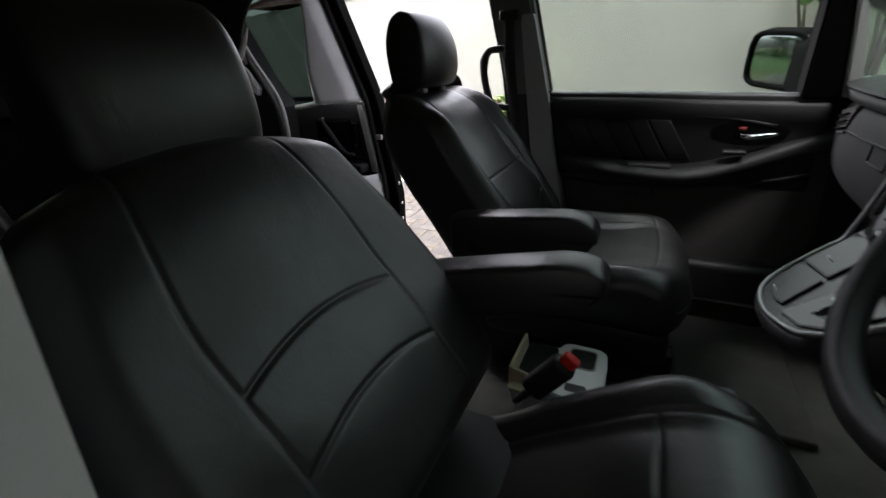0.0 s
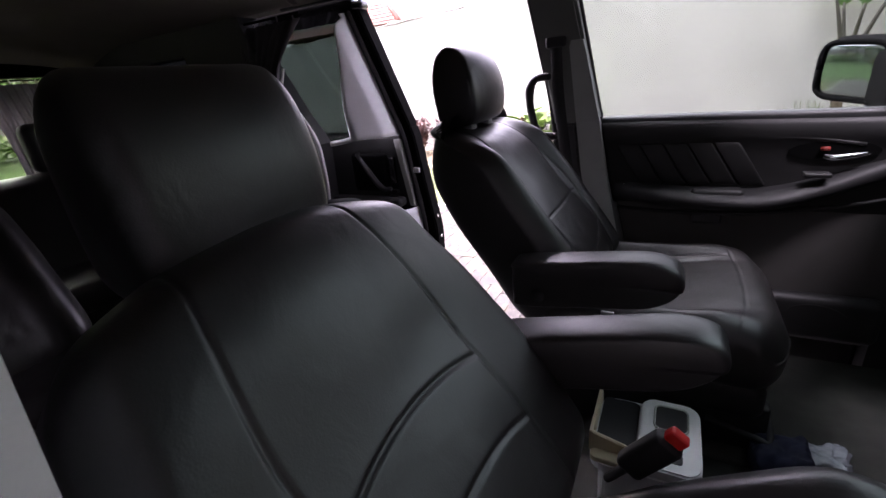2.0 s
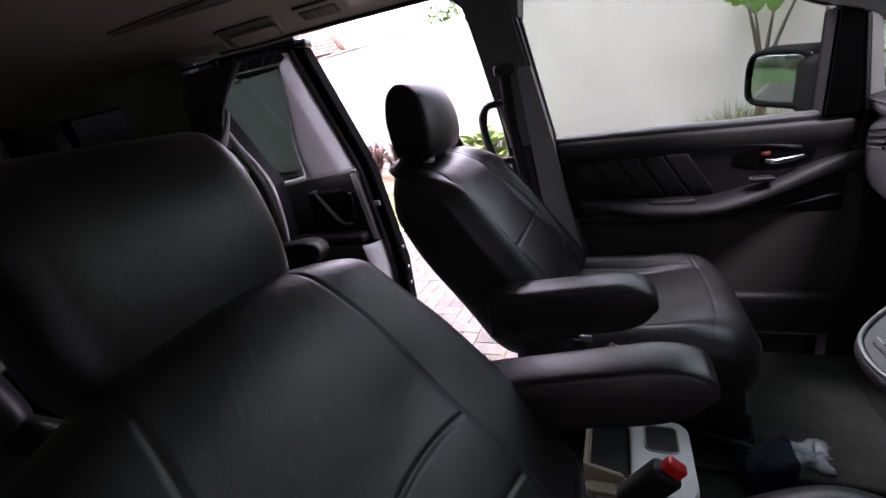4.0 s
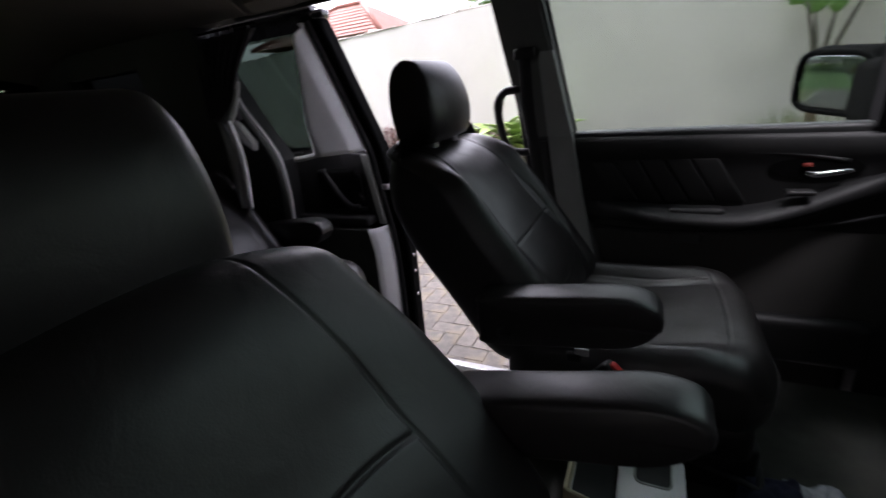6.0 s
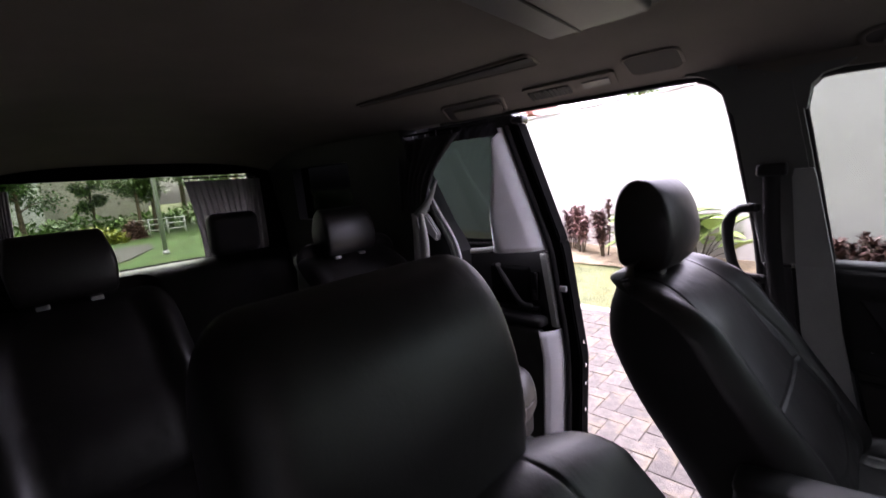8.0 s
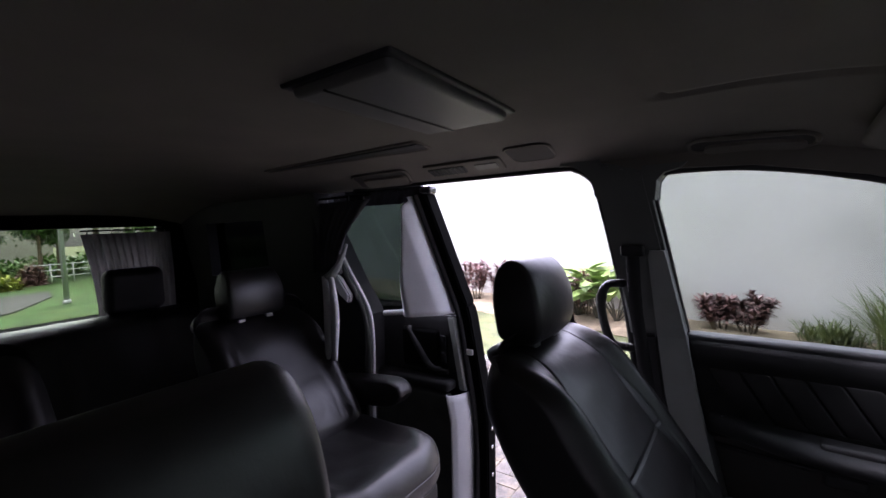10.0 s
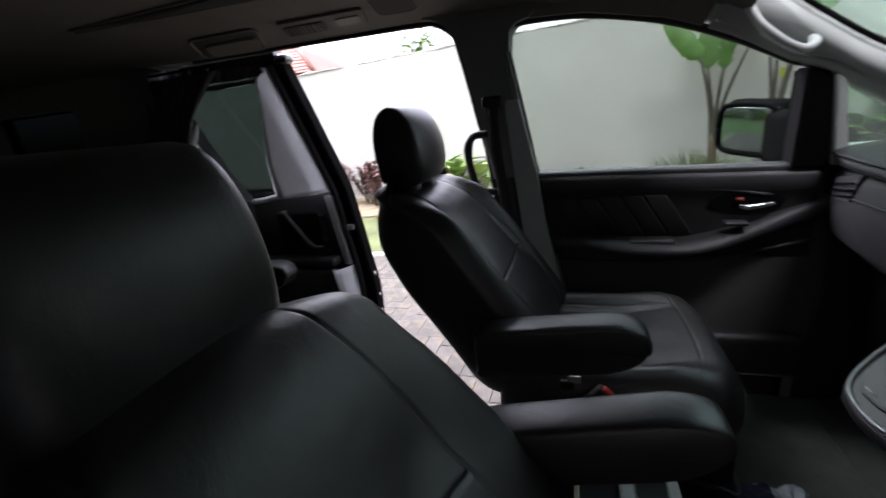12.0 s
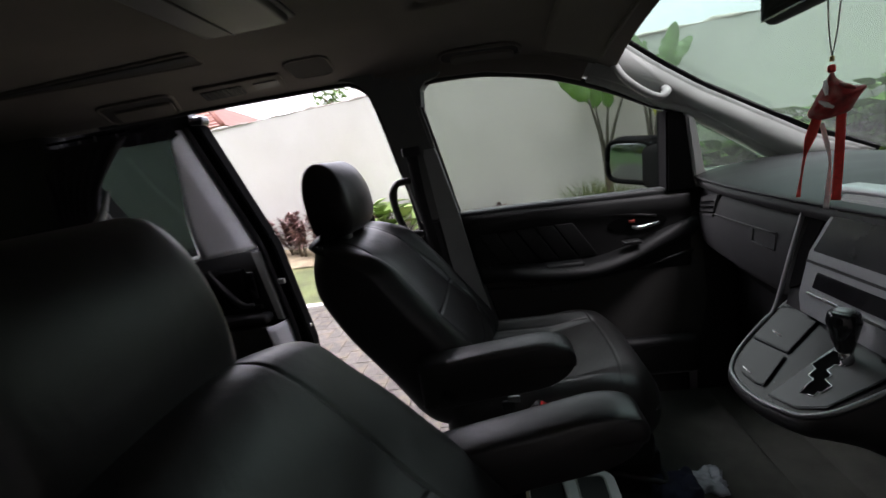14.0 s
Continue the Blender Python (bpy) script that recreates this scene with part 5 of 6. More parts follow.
def ornament():
    """A folded brocade charm on a cord, with three hanging ribbons. It faces the driver's door."""
    X, Y = 0.927, -0.036
    wide = Vector((0.77, -0.64, 0))
    o = thing("hanging_charm", (X, Y, 1.44), "red brocade charm with silk ribbons hanging from the mirror", "charm")

    def at(w, z, d=0.0):
        # w across, towards the screen's middle; z up; d towards the door
        return (X + wide.x * w - 0.64 * d, Y + wide.y * w - 0.77 * d, z)
    for dw in (-0.005, 0.005):
        part("cord", tube([at(dw * 1.6, 1.60), at(dw, 1.545), at(0, 1.505)], 0.0012, 6), SILK_WHITE, o)
    part("bead", soft(at(0, 1.502), (0.003, 0.003, 0.0045), 0.0027, (1, 1, 1), 4), mat("gilt_bead", (0.5, 0.38, 0.14), 0.35, metal=0.8, bump=0.0), o, "small gilt bead")
    part("bead", soft(at(0, 1.487), (0.005, 0.005, 0.0065), 0.0045, (1, 1, 1), 4), SILK_RED, o, "red silk bead")
    pat = mat("red_brocade", (0.36, 0.035, 0.035), 0.55, vary=0.5, scale=70, fine=300, bump=0.4, tint=(0.45, 0.27, 0.22), stain=0.6)
    # the body: a pointed top, a full middle and a fin to one side
    rim = [(0.000, 1.482), (0.008, 1.470), (0.024, 1.458), (0.041, 1.453), (0.034, 1.440), (0.024, 1.420), (0.010, 1.414), (-0.004, 1.410), (-0.018, 1.412), (-0.028, 1.420), (-0.020, 1.440), (-0.010, 1.462)]
    rim = closed_line(rim, 4)

    def puff(u, v):
        f = u * len(rim)
        i = int(f) % len(rim)
        p, q = rim[i], rim[(i + 1) % len(rim)]
        t = f - int(f)
        w0, z0 = p[0] + (q[0] - p[0]) * t, p[1] + (q[1] - p[1]) * t
        k = math.sin(v * math.pi)
        w, z = 0.002 + (w0 - 0.002) * k, 1.438 + (z0 - 1.438) * k
        d = 0.020 * math.cos(v * math.pi) * (1 - 0.25 * noise.noise(Vector((w * 90, z * 90, v * 4)))) + 0.004 * noise.noise(Vector((w * 140, z * 140, 2)))
        return at(w, z, d)
    part("knot", sheet(48, 14, puff), pat, o, "folded red brocade body")
    for w0, z0, w1, z1 in ((-0.006, 1.470, -0.003, 1.448), (0.012, 1.462, 0.030, 1.452), (-0.012, 1.440, 0.006, 1.428)):
        part("fold", tube([at(w0, z0, 0.013), at((w0 + w1) / 2, (z0 + z1) / 2, 0.021), at(w1, z1, 0.020)], [0.002, 0.004, 0.002], 8, 4), SILK_WHITE if w0 < 0 else pat, o, "pale printed fold")

    def ribbon(line, widths, d, material):
        pts = smooth_line([(w, 0, z) for w, z in line], 6)

        def fn(u, v):
            p = pts[min(int(round(u * (len(pts) - 1))), len(pts) - 1)]
            f = u * (len(widths) - 1)
            i = min(int(f), len(widths) - 2)
            ww = widths[i] + (widths[i + 1] - widths[i]) * (f - i)
            return at(p.x + (v - 0.5) * ww, p.z, d + 0.003 * math.sin(u * 7))
        part("ribbon", sheet(len(pts) - 1, 3, fn, 0.001), material, o)
    ribbon([(-0.014, 1.418), (-0.022, 1.385), (-0.029, 1.355), (-0.033, 1.320), (-0.036, 1.285)], [0.013, 0.015, 0.004, 0.003, 0.006], 0.004, SILK_RED)
    ribbon([(0.014, 1.418), (0.014, 1.38), (0.013, 1.33), (0.012, 1.278)], [0.012, 0.012, 0.0125, 0.012], 0.0, SILK_RED)
    ribbon([(-0.010, 1.405), (-0.002, 1.37), (0.002, 1.34), (0.001, 1.30), (0.000, 1.262)], [0.006, 0.007, 0.003, 0.007, 0.008], -0.006, SILK_WHITE)


ornament()


# ---- between and under the seats ----
def floor_tray():
    t = thing("centre_tray", (0.47, 0.0, FLOOR), "pale grey and beige plastic tray box between the front seats", "tray box")
    z = 0.662
    part("stand", prism(rounded_box(0.385, 0.560, -0.095, 0.085, 0.03), FLOOR, z - 0.045, "z", 0.004), DOOR_TRIM, t, "pale grey plastic stand")
    part("tray_body", prism(rounded_box(0.368, 0.576, -0.112, 0.098, 0.035), z - 0.050, z - 0.022, "z", 0.006), DOOR_TRIM, t, "pale grey tray body")
    part("cup_frame", prism(rounded_box(0.458, 0.574, -0.110, 0.096, 0.030), z - 0.024, z, "z", 0.006), DOOR_TRIM, t, "pale grey rounded cup frame")
    part("cup_well", prism(rounded_box(0.488, 0.548, 0.002, 0.072, 0.012), z - 0.01, z + 0.0015, "z"), RUBBER, t, "dark square cup well")
    part("well_rim", tube([(x, y, z + 0.001) for x, y in rounded_box(0.486, 0.550, 0.0, 0.074, 0.013) + [(0.550, 0.061)]], 0.0022, 6, 1), LIGHT, t)
    part("coin_slot", prism(rounded_box(0.495, 0.540, -0.085, -0.060, 0.006), z - 0.01, z + 0.0015, "z"), BLACK, t, "small dark coin slot")
    part("open_well", prism(rounded_box(0.376, 0.455, -0.060, 0.090, 0.014), z - 0.03, z - 0.020, "z"), RUBBER, t, "dark open compartment")
    part("flap", prism([(0.372, z - 0.03), (0.452, z - 0.03), (0.440, z + 0.006), (0.372, z + 0.024)], -0.082, -0.074, "y", 0.002), BEIGE, t, "beige side flap")
    part("flap", prism([(-0.080, z - 0.03), (0.092, z - 0.03), (0.070, z + 0.020), (-0.080, z + 0.024)], 0.366, 0.373, "x", 0.002), BEIGE, t, "beige side flap")
    part("ledge", prism(rounded_box(0.372, 0.455, -0.110, -0.084, 0.010), z - 0.026, z - 0.014, "z", 0.003), BEIGE, t)


floor_tray()


def buckle(foot, tip, label, material=RED):
    b = thing("belt_buckle", foot, label, "seat belt buckle", "belt buckles")
    f, t = Vector(foot), Vector(tip)
    d = (t - f).normalized()
    part("stalk", tube([f, f + (t - f) * 0.6], 0.014, 8, 1, 0.6), BLACK, b)
    m = d.to_track_quat("Z", "X").to_matrix()
    def lay(c):
        return lambda x, y, z: tuple(Vector(c) + m @ Vector((x, y, z)))
    part("body", soft((0, 0, 0), (0.025, 0.017, 0.054), 0.011, (2, 2, 3), 3, lay(f + (t - f) * 0.62)), BLACK, b)
    part("button", soft((0, 0, 0), (0.016, 0.010, 0.012), 0.005, (2, 2, 2), 3, lay(t)), material, b, "red release button")


buckle((0.418, -0.195, 0.70), (0.516, -0.200, 0.832), "black belt buckle with a red button beside the driver's seat")
buckle((0.36, 0.145, 0.72), (0.435, 0.128, 0.815), "black belt buckle with a red button beside the passenger seat")


def belt(name_label, points, width):
    b = thing("seat_belt", points[0], name_label, "seat belt", "seat belts")
    line = smooth_line(points, 8)

    def fn(u, v):
        p = line[min(int(u * (len(line) - 1)), len(line) - 1)]
        return (p.x + (v - 0.5) * width * 0.8, p.y - 0.002 * math.sin(v * math.pi), p.z)
    part("webbing", sheet(len(line) - 1, 2, fn, 0.0015), mat("belt_webbing", (0.02, 0.02, 0.02), 0.8, vary=0.2, fine=700, bump=0.4), b)
    p = points[0]
    part("guide", soft((p[0], p[1] + 0.006, p[2]), (0.032, 0.012, 0.016), 0.008, (3, 2, 2), 3), BLACK, b, "black belt guide")


belt("black seat belt hanging down the middle pillar", [(0.120, 0.668, 1.47), (0.128, 0.675, 1.30), (0.15, 0.69, 1.10), (0.18, 0.705, 0.80), (0.20, 0.70, 0.62)], 0.046)
belt("black seat belt on the driver's side pillar", [(-0.14, -0.768, 1.40), (-0.14, -0.772, 1.25), (-0.13, -0.775, 1.0), (-0.12, -0.778, 0.62)], 0.046)


def floor_clutter():
    b = thing("plastic_bag", (0.850, 0.245, FLOOR + 0.01), "crumpled clear plastic bag on the cabin floor", "bag")

    def fn(x, y, z):
        k = 1 + 0.5 * noise.noise(Vector((x * 34, y * 34, z * 34 + 3))) + 0.25 * noise.noise(Vector((x * 90, y * 90, z * 90)))
        return (0.850 + x * k, 0.245 + y * k, max(FLOOR + 0.012, FLOOR + 0.026 + z * k))
    part("film", soft((0, 0, 0), (0.048, 0.040, 0.017), 0.016, (16, 16, 6), 5, fn), BAG, b)
    c = thing("folded_cloth", (0.755, 0.185, FLOOR + 0.01), "folded navy cloth on the floor beside the passenger seat", "cloth")

    def fc(x, y, z):
        return (0.755 + x, 0.185 + y + 0.3 * x, FLOOR + 0.045 + z + 0.028 * noise.noise(Vector((x * 22, y * 22, 1))) + 0.010 * noise.noise(Vector((x * 60, y * 60, 4))))
    part("cloth", soft((0, 0, 0), (0.06, 0.05, 0.038), 0.02, (10, 10, 4), 4, fc), BLUE, c)
    l = thing("seat_lever", (0.71, 0.18, 0.57), "black seat adjustment bar under the cushion", "lever")
    part("bar", tube([(0.60, 0.20, 0.555), (0.70, 0.19, 0.535), (0.735, 0.20, 0.53), (0.735, 0.40, 0.53)], 0.008, 8), BLACK, l)


floor_clutter()


latch = thing("belt_latch", (0.366, 0.14, 0.83), "pale metal belt latch tongue beside the passenger seat", "seat belt latch")
part("tongue", block((0.366, 0.142, 0.838), (0.015, 0.004, 0.009), 0.003), SILVER, latch)
part("grip", block((0.350, 0.143, 0.822), (0.016, 0.007, 0.012), 0.005), BLACK, latch)


# ---- curtains ----
def curtain(origin, along, width, top, low, folds, depth, material, label, taper=0.0, rings=0):
    c = thing("curtain", (origin[0], origin[1], low), label, "curtain", "curtains")
    ax = Vector(along).normalized()
    nr = Vector((-ax.y, ax.x, 0))

    def fn(u, v):
        z = top + (low - top) * v
        w = width * (1 - taper * math.sin(min(v * 1.15, 1) * math.pi / 2))
        d = depth * (0.5 + 0.5 * v) * math.sin(u * folds * 2 * math.pi + 0.8 * math.sin(v * 3 + u * 9))
        p = Vector((origin[0], origin[1], 0)) + ax * (w * u) + nr * d
        return (p.x, p.y, z)
    part("cloth", sheet(int(folds * 10), 14, fn, 0.0015), material, c)
    for i in range(rings):
        p = Vector(fn((i + 0.5) / rings, 0))
        part("hook", tube([p, p + Vector((0, 0, 0.02))], 0.003, 6, 1), SHEER, c)
    a = Vector((origin[0], origin[1], top + 0.018))
    part("rail", tube([a, a + ax * width], 0.005, 6, 1), MATT, c)
    return c


curtain((-2.52, 0.57, 0), (0, -1, 0), 0.44, 1.585, 1.08, 12, 0.018, SHEER, "gathered grey curtain at the rear window", 0.12, 8)
curtain((-2.52, -0.66, 0), (0, 1, 0), 0.07, 1.585, 1.10, 5, 0.016, SHEER, "gathered grey curtain at the far rear window edge", 0.3, 4)
curtain((-1.285, 0.665, 0), (1, -0.03, 0), 0.40, 1.68, 1.36, 7, 0.020, CURTAIN, "dark curtain drawn back beside the sliding door", 0.5, 5)


def tied_strap():
    s = thing("curtain_tie", (-1.06, 0.63, 1.0), "pale grey hanging strap tied round the curtain", "strap")
    for dx in (0.0, 0.042):
        part("strap", tube([(-1.035 - dx, 0.555, 1.365), (-1.030 - dx, 0.56, 1.25), (-1.036 - dx, 0.56, 1.12), (-1.04 - dx, 0.555, 1.01)], [0.019, 0.029, 0.027, 0.020], 12, 6, 0.6), WHITE, s)
    part("strap", tube([(-0.945, 0.57, 1.50), (-0.985, 0.56, 1.42), (-1.045, 0.555, 1.36)], [0.006, 0.014, 0.026], 12, 5, 0.7), PILLAR, s)


tied_strap()


# ---- plants ----
def leaf_faces(verts, faces, base, aim, up, length, width, curl=0.25, seg=4):
    """One bent pointed leaf."""
    aim, up = Vector(aim).normalized(), Vector(up)
    sidev = aim.cross(up)
    if sidev.length < 1e-4:
        sidev = Vector((1, 0, 0))
    sidev.normalize()
    nrm = sidev.cross(aim)
    start = len(verts)
    for i in range(seg + 1):
        t = i / seg
        w = width * 0.5 * math.sin(math.pi * min(t * 0.92 + 0.06, 1)) ** 0.8
        c = Vector(base) + aim * length * t + nrm * (-curl * length * t * t)
        verts.append(c - sidev * w + nrm * w * 0.35)
        verts.append(c)
        verts.append(c + sidev * w + nrm * w * 0.35)
    for i in range(seg):
        a = start + i * 3
        faces.append((a, a + 1, a + 4, a + 3))
        faces.append((a + 1, a + 2, a + 5, a + 4))


def croton(x, y, height, seed, label, dark=True):
    rng = random.Random(seed)
    p = thing("shrub", (x, y, 0.05), label, "shrub", "bed shrubs")
    stems, verts, faces = [], [], []
    for k in range(rng.randint(6, 8)):
        a = rng.uniform(0, 6.28)
        lean = rng.uniform(0.05, 0.30)
        h = height * rng.uniform(0.7, 1.0)
        top = Vector((x + math.cos(a) * lean, y + math.sin(a) * lean, h))
        foot = Vector((x + math.cos(a) * 0.05, y + math.sin(a) * 0.05, 0.03))
        stems.append(tube([foot, (foot + top) / 2 + Vector((rng.uniform(-.03, .03), 0, 0)), top], [0.012, 0.006], 6, 3))
        for i in range(85):
            t = rng.uniform(0.12, 1.0) ** 0.55
            b = foot.lerp(top, t)
            w = rng.uniform(0, 6.28)
            el = rng.uniform(0.1, 1.2)
            aim = (math.cos(w) * math.cos(el), math.sin(w) * math.cos(el), math.sin(el))
            leaf_faces(verts, faces, b, aim, (0, 0, 1), rng.uniform(0.09, 0.17) * (1.15 - 0.4 * t), rng.uniform(0.03, 0.05), rng.uniform(0.1, 0.5), 3)
    part("stem", join(stems, True), STEM, p, smooth=True)
    part("leaves", data_of(verts, faces, True), LEAF_DARK if dark else LEAF, p)
    return p


def broad_plant(x, y, height, seed, label, count=14, spread=1.0, leafmat=None, size=1.0):
    rng = random.Random(seed)
    p = thing("broadleaf_plant", (x, y, 0.05), label, "plant", "broadleaf plants")
    stems, verts, faces = [], [], []
    for k in range(count):
        a = rng.uniform(0, 6.28)
        r = rng.uniform(0.08, 0.34) * spread
        h = height * rng.uniform(0.45, 1.0)
        foot = Vector((x, y, 0.03))
        top = Vector((x + math.cos(a) * r, y + math.sin(a) * r, h))
        stems.append(tube([foot, foot.lerp(top, 0.5) + Vector((0, 0, 0.06)), top], [0.009, 0.004], 5, 2))
        leaf_faces(verts, faces, top, (math.cos(a), math.sin(a), rng.uniform(0.2, 1.1)), (0, 0, 1), size * rng.uniform(0.22, 0.34), size * rng.uniform(0.15, 0.22), rng.uniform(0.2, 0.5), 6)
    part("stem", join(stems, True), STALK, p)
    part("leaves", data_of(verts, faces, True), leafmat or LEAF_BRIGHT, p)


def blade_faces(verts, faces, base, aim, up, length, width, rng, seg=18):
    """A long banana blade: a folded midrib, drooping sides and a torn, wavy edge."""
    aim, up = Vector(aim).normalized(), Vector(up)
    across = aim.cross(up).normalized()
    nrm = across.cross(aim)
    start = len(verts)
    for i in range(seg + 1):
        t = i / seg
        body = width * 0.5 * min(1, (t / 0.22 + 0.05)) ** 0.6 * max(1 - ((t - 0.3) / 0.7) ** 2 if t > 0.3 else 1, 0.0) ** 0.6
        c = Vector(base) + aim * length * t - nrm * (0.14 * length * t * t)
        for side in (-1, -0.5, 0, 0.5, 1):
            w = body * side * (1 - (rng.choice((0, 0, 0.06, 0.22)) if abs(side) == 1 else 0))
            verts.append(c + across * w + nrm * (0.22 * abs(w) - 0.9 * w * w / max(width, 0.05)) + nrm * rng.uniform(-0.006, 0.006))
    for i in range(seg):
        for j in range(4):
            a = start + i * 5 + j
            faces.append((a, a + 1, a + 6, a + 5))


def banana(x, y, trunk, leaves, seed, label, leafmat=None):
    """A banana-like plant: a slim stem and long stalks that end in broad blades. leaves: stalk end and blade tip, across and up, depth."""
    rng = random.Random(seed)
    p = thing("banana_plant", (x, y, 0.05), label, "banana plant", "banana plants")
    part("trunk", tube([(x, y, 0.0), (x + 0.02, y, trunk * 0.5), (x, y, trunk)], [0.062, 0.055, 0.045], 10, 4), STEM, p)
    for ex, ez, tx, tz, dy in leaves:
        end = Vector((x + ex, y + dy, ez))
        part("stalk", tube([(x, y, trunk * 0.7), (x + ex * 0.30, y + dy * 0.3, trunk + (ez - trunk) * 0.38), end], [0.036, 0.022, 0.012], 8, 5), STALK, p)
        tip = Vector((x + tx, y + dy * 1.3, tz))
        aim = tip - end
        verts, faces = [], []
        L = aim.length
        blade_faces(verts, faces, end - aim * 0.04, aim, (0.25 * rng.uniform(-1, 1), -1, 0.35), L * 1.04, L * 0.42, rng)
        part("blade", data_of(verts, faces, True), leafmat or LEAF_BRIGHT, p, "broad green blade")


YELLOW = mat("yellow_green_leaf", (0.36, 0.40, 0.03), 0.5, vary=0.25, scale=8, bump=0.1, rnd=0.3)
banana(1.93, 5.25, 0.95, [(-0.18, 1.82, -0.57, 2.28, 0.0), (-0.08, 1.72, -0.06, 2.32, 0.1), (0.02, 1.68, 0.03, 2.06, -0.15), (0.10, 1.85, 0.22, 2.32, 0.1), (0.28, 1.90, 0.55, 2.42, -0.05)], 3, "tall banana plant with broad leaves by the wall")
banana(2.45, 5.05, 0.85, [(-0.08, 1.95, -0.12, 2.52, 0.1), (0.12, 2.02, 0.27, 2.52, -0.1), (0.25, 2.05, 0.58, 2.38, 0.1)], 4, "second banana plant with tall stalks by the wall")
banana(2.56, 5.35, 0.60, [(-0.05, 2.0, -0.46, 2.05, -0.05), (0.1, 1.5, 0.3, 1.9, 0.1)], 7, "young banana plant with a yellowing leaf", YELLOW)
clump = [(-0.35, 1.05, -0.95, 1.25, -0.2), (-0.2, 1.25, -0.5, 1.75, 0.1), (0.05, 1.3, 0.2, 1.9, 0.0), (0.35, 1.2, 0.9, 1.5, -0.2), (0.5, 0.95, 1.1, 1.0, 0.1), (-0.5, 0.85, -1.1, 0.9, 0.15), (0.1, 1.0, 0.4, 1.35, -0.4)]
banana(6.9, 4.0, 0.5, [(a * 1.1, b * 1.1, c * 1.1, d * 1.15, e) for a, b, c, d, e in clump], 6, "leafy banana clump farther along the wall", LEAF)
for i, (xx, yy, hh, sp) in enumerate(((3.25, 4.75, 1.12, 1.0), (3.7, 4.65, 1.2, 1.1), (4.25, 4.5, 1.45, 1.2), (4.75, 4.4, 1.62, 1.3), (5.3, 4.3, 1.6, 1.3), (5.9, 4.2, 1.7, 1.4))):
    broad_plant(xx, yy, hh * 0.9, 140 + i, "dense green broadleaf shrub by the wall", 95, sp * 1.15, LEAF, 1.02)
rng = random.Random(11)
for i in range(8):
    xx = -4.7 + i * 0.46 + rng.uniform(-0.12, 0.12)
    croton(xx, wall_line(xx) - rng.uniform(0.45, 0.75), rng.uniform(0.66, 0.92), 20 + i, "dark red-leaved shrub in the wall bed")
for i, xx in enumerate((-1.70, -1.40, -1.12)):
    broad_plant(xx, wall_line(xx) - 0.7, rng.uniform(0.68, 0.90), 40 + i, "bright green broadleaf plant in the wall bed", 22, 1.2, LEAF_SUN, 1.35)
for i, (xx, hh) in enumerate(((0.12, 0.60), (0.40, 0.56))):
    croton(xx, wall_line(xx) - 0.35, hh, 60 + i, "low dark red-leaved shrub at the wall foot")


for i, (xx, hh) in enumerate(((3.35, 1.0), (3.75, 1.15), (4.2, 1.0))):
    croton(xx, wall_line(xx) - 0.55, hh, 90 + i, "dense green shrub by the wall", False)


def tufts(name, label, boxes, seed, n, h0, h1):
    rng = random.Random(seed)
    verts, faces = [], []
    for i in range(n):
        bx = boxes[rng.randrange(len(boxes))]
        x = rng.gauss(bx[0], bx[1])
        y = wall_line(x) - abs(rng.gauss(bx[2], 0.10))
        a, el = rng.uniform(0, 6.28), rng.uniform(0.9, 1.5)
        L = rng.uniform(h0, h1) * bx[3]
        leaf_faces(verts, faces, (x, y, 0.04), (math.cos(a) * math.cos(el), math.sin(a) * math.cos(el), math.sin(el)), (0.01, 0, 1), L, 0.02, rng.uniform(0.0, 0.5), 3)
    tagged(part(name, data_of(verts, faces, True), GRASS), label, "grass", kind="stuff")


tufts("grass_tufts", "clumps of long green grass at the wall foot", [(1.15, 0.10, 0.25, 0.6), (1.72, 0.10, 0.5, 1.5), (1.80, 0.12, 0.5, 1.5), (2.05, 0.10, 0.5, 1.4), (2.7, 0.25, 0.3, 1.0), (3.3, 0.3, 0.3, 1.0), (4.2, 0.4, 0.3, 1.3), (5.4, 0.6, 0.3, 1.3), (7.0, 0.8, 0.4, 1.4)], 5, 2600, 0.3, 0.55)


def lawn_blades():
    rng = random.Random(8)
    verts, faces = [], []
    for i in range(9000):
        x = rng.uniform(-4.5, 1.0)
        y = rng.uniform(3.5, wall_line(x) - 0.9)
        a, el = rng.uniform(0, 6.28), rng.uniform(0.7, 1.4)
        leaf_faces(verts, faces, (x, y, -0.01), (math.cos(a) * math.cos(el), math.sin(a) * math.cos(el), math.sin(el)), (0.01, 0, 1), rng.uniform(0.04, 0.09), 0.007, 0.3, 1)
    tagged(part("lawn_blades", data_of(verts, faces), GRASS), "short bright lawn between paving and bed", "grass", kind="stuff")


lawn_blades()


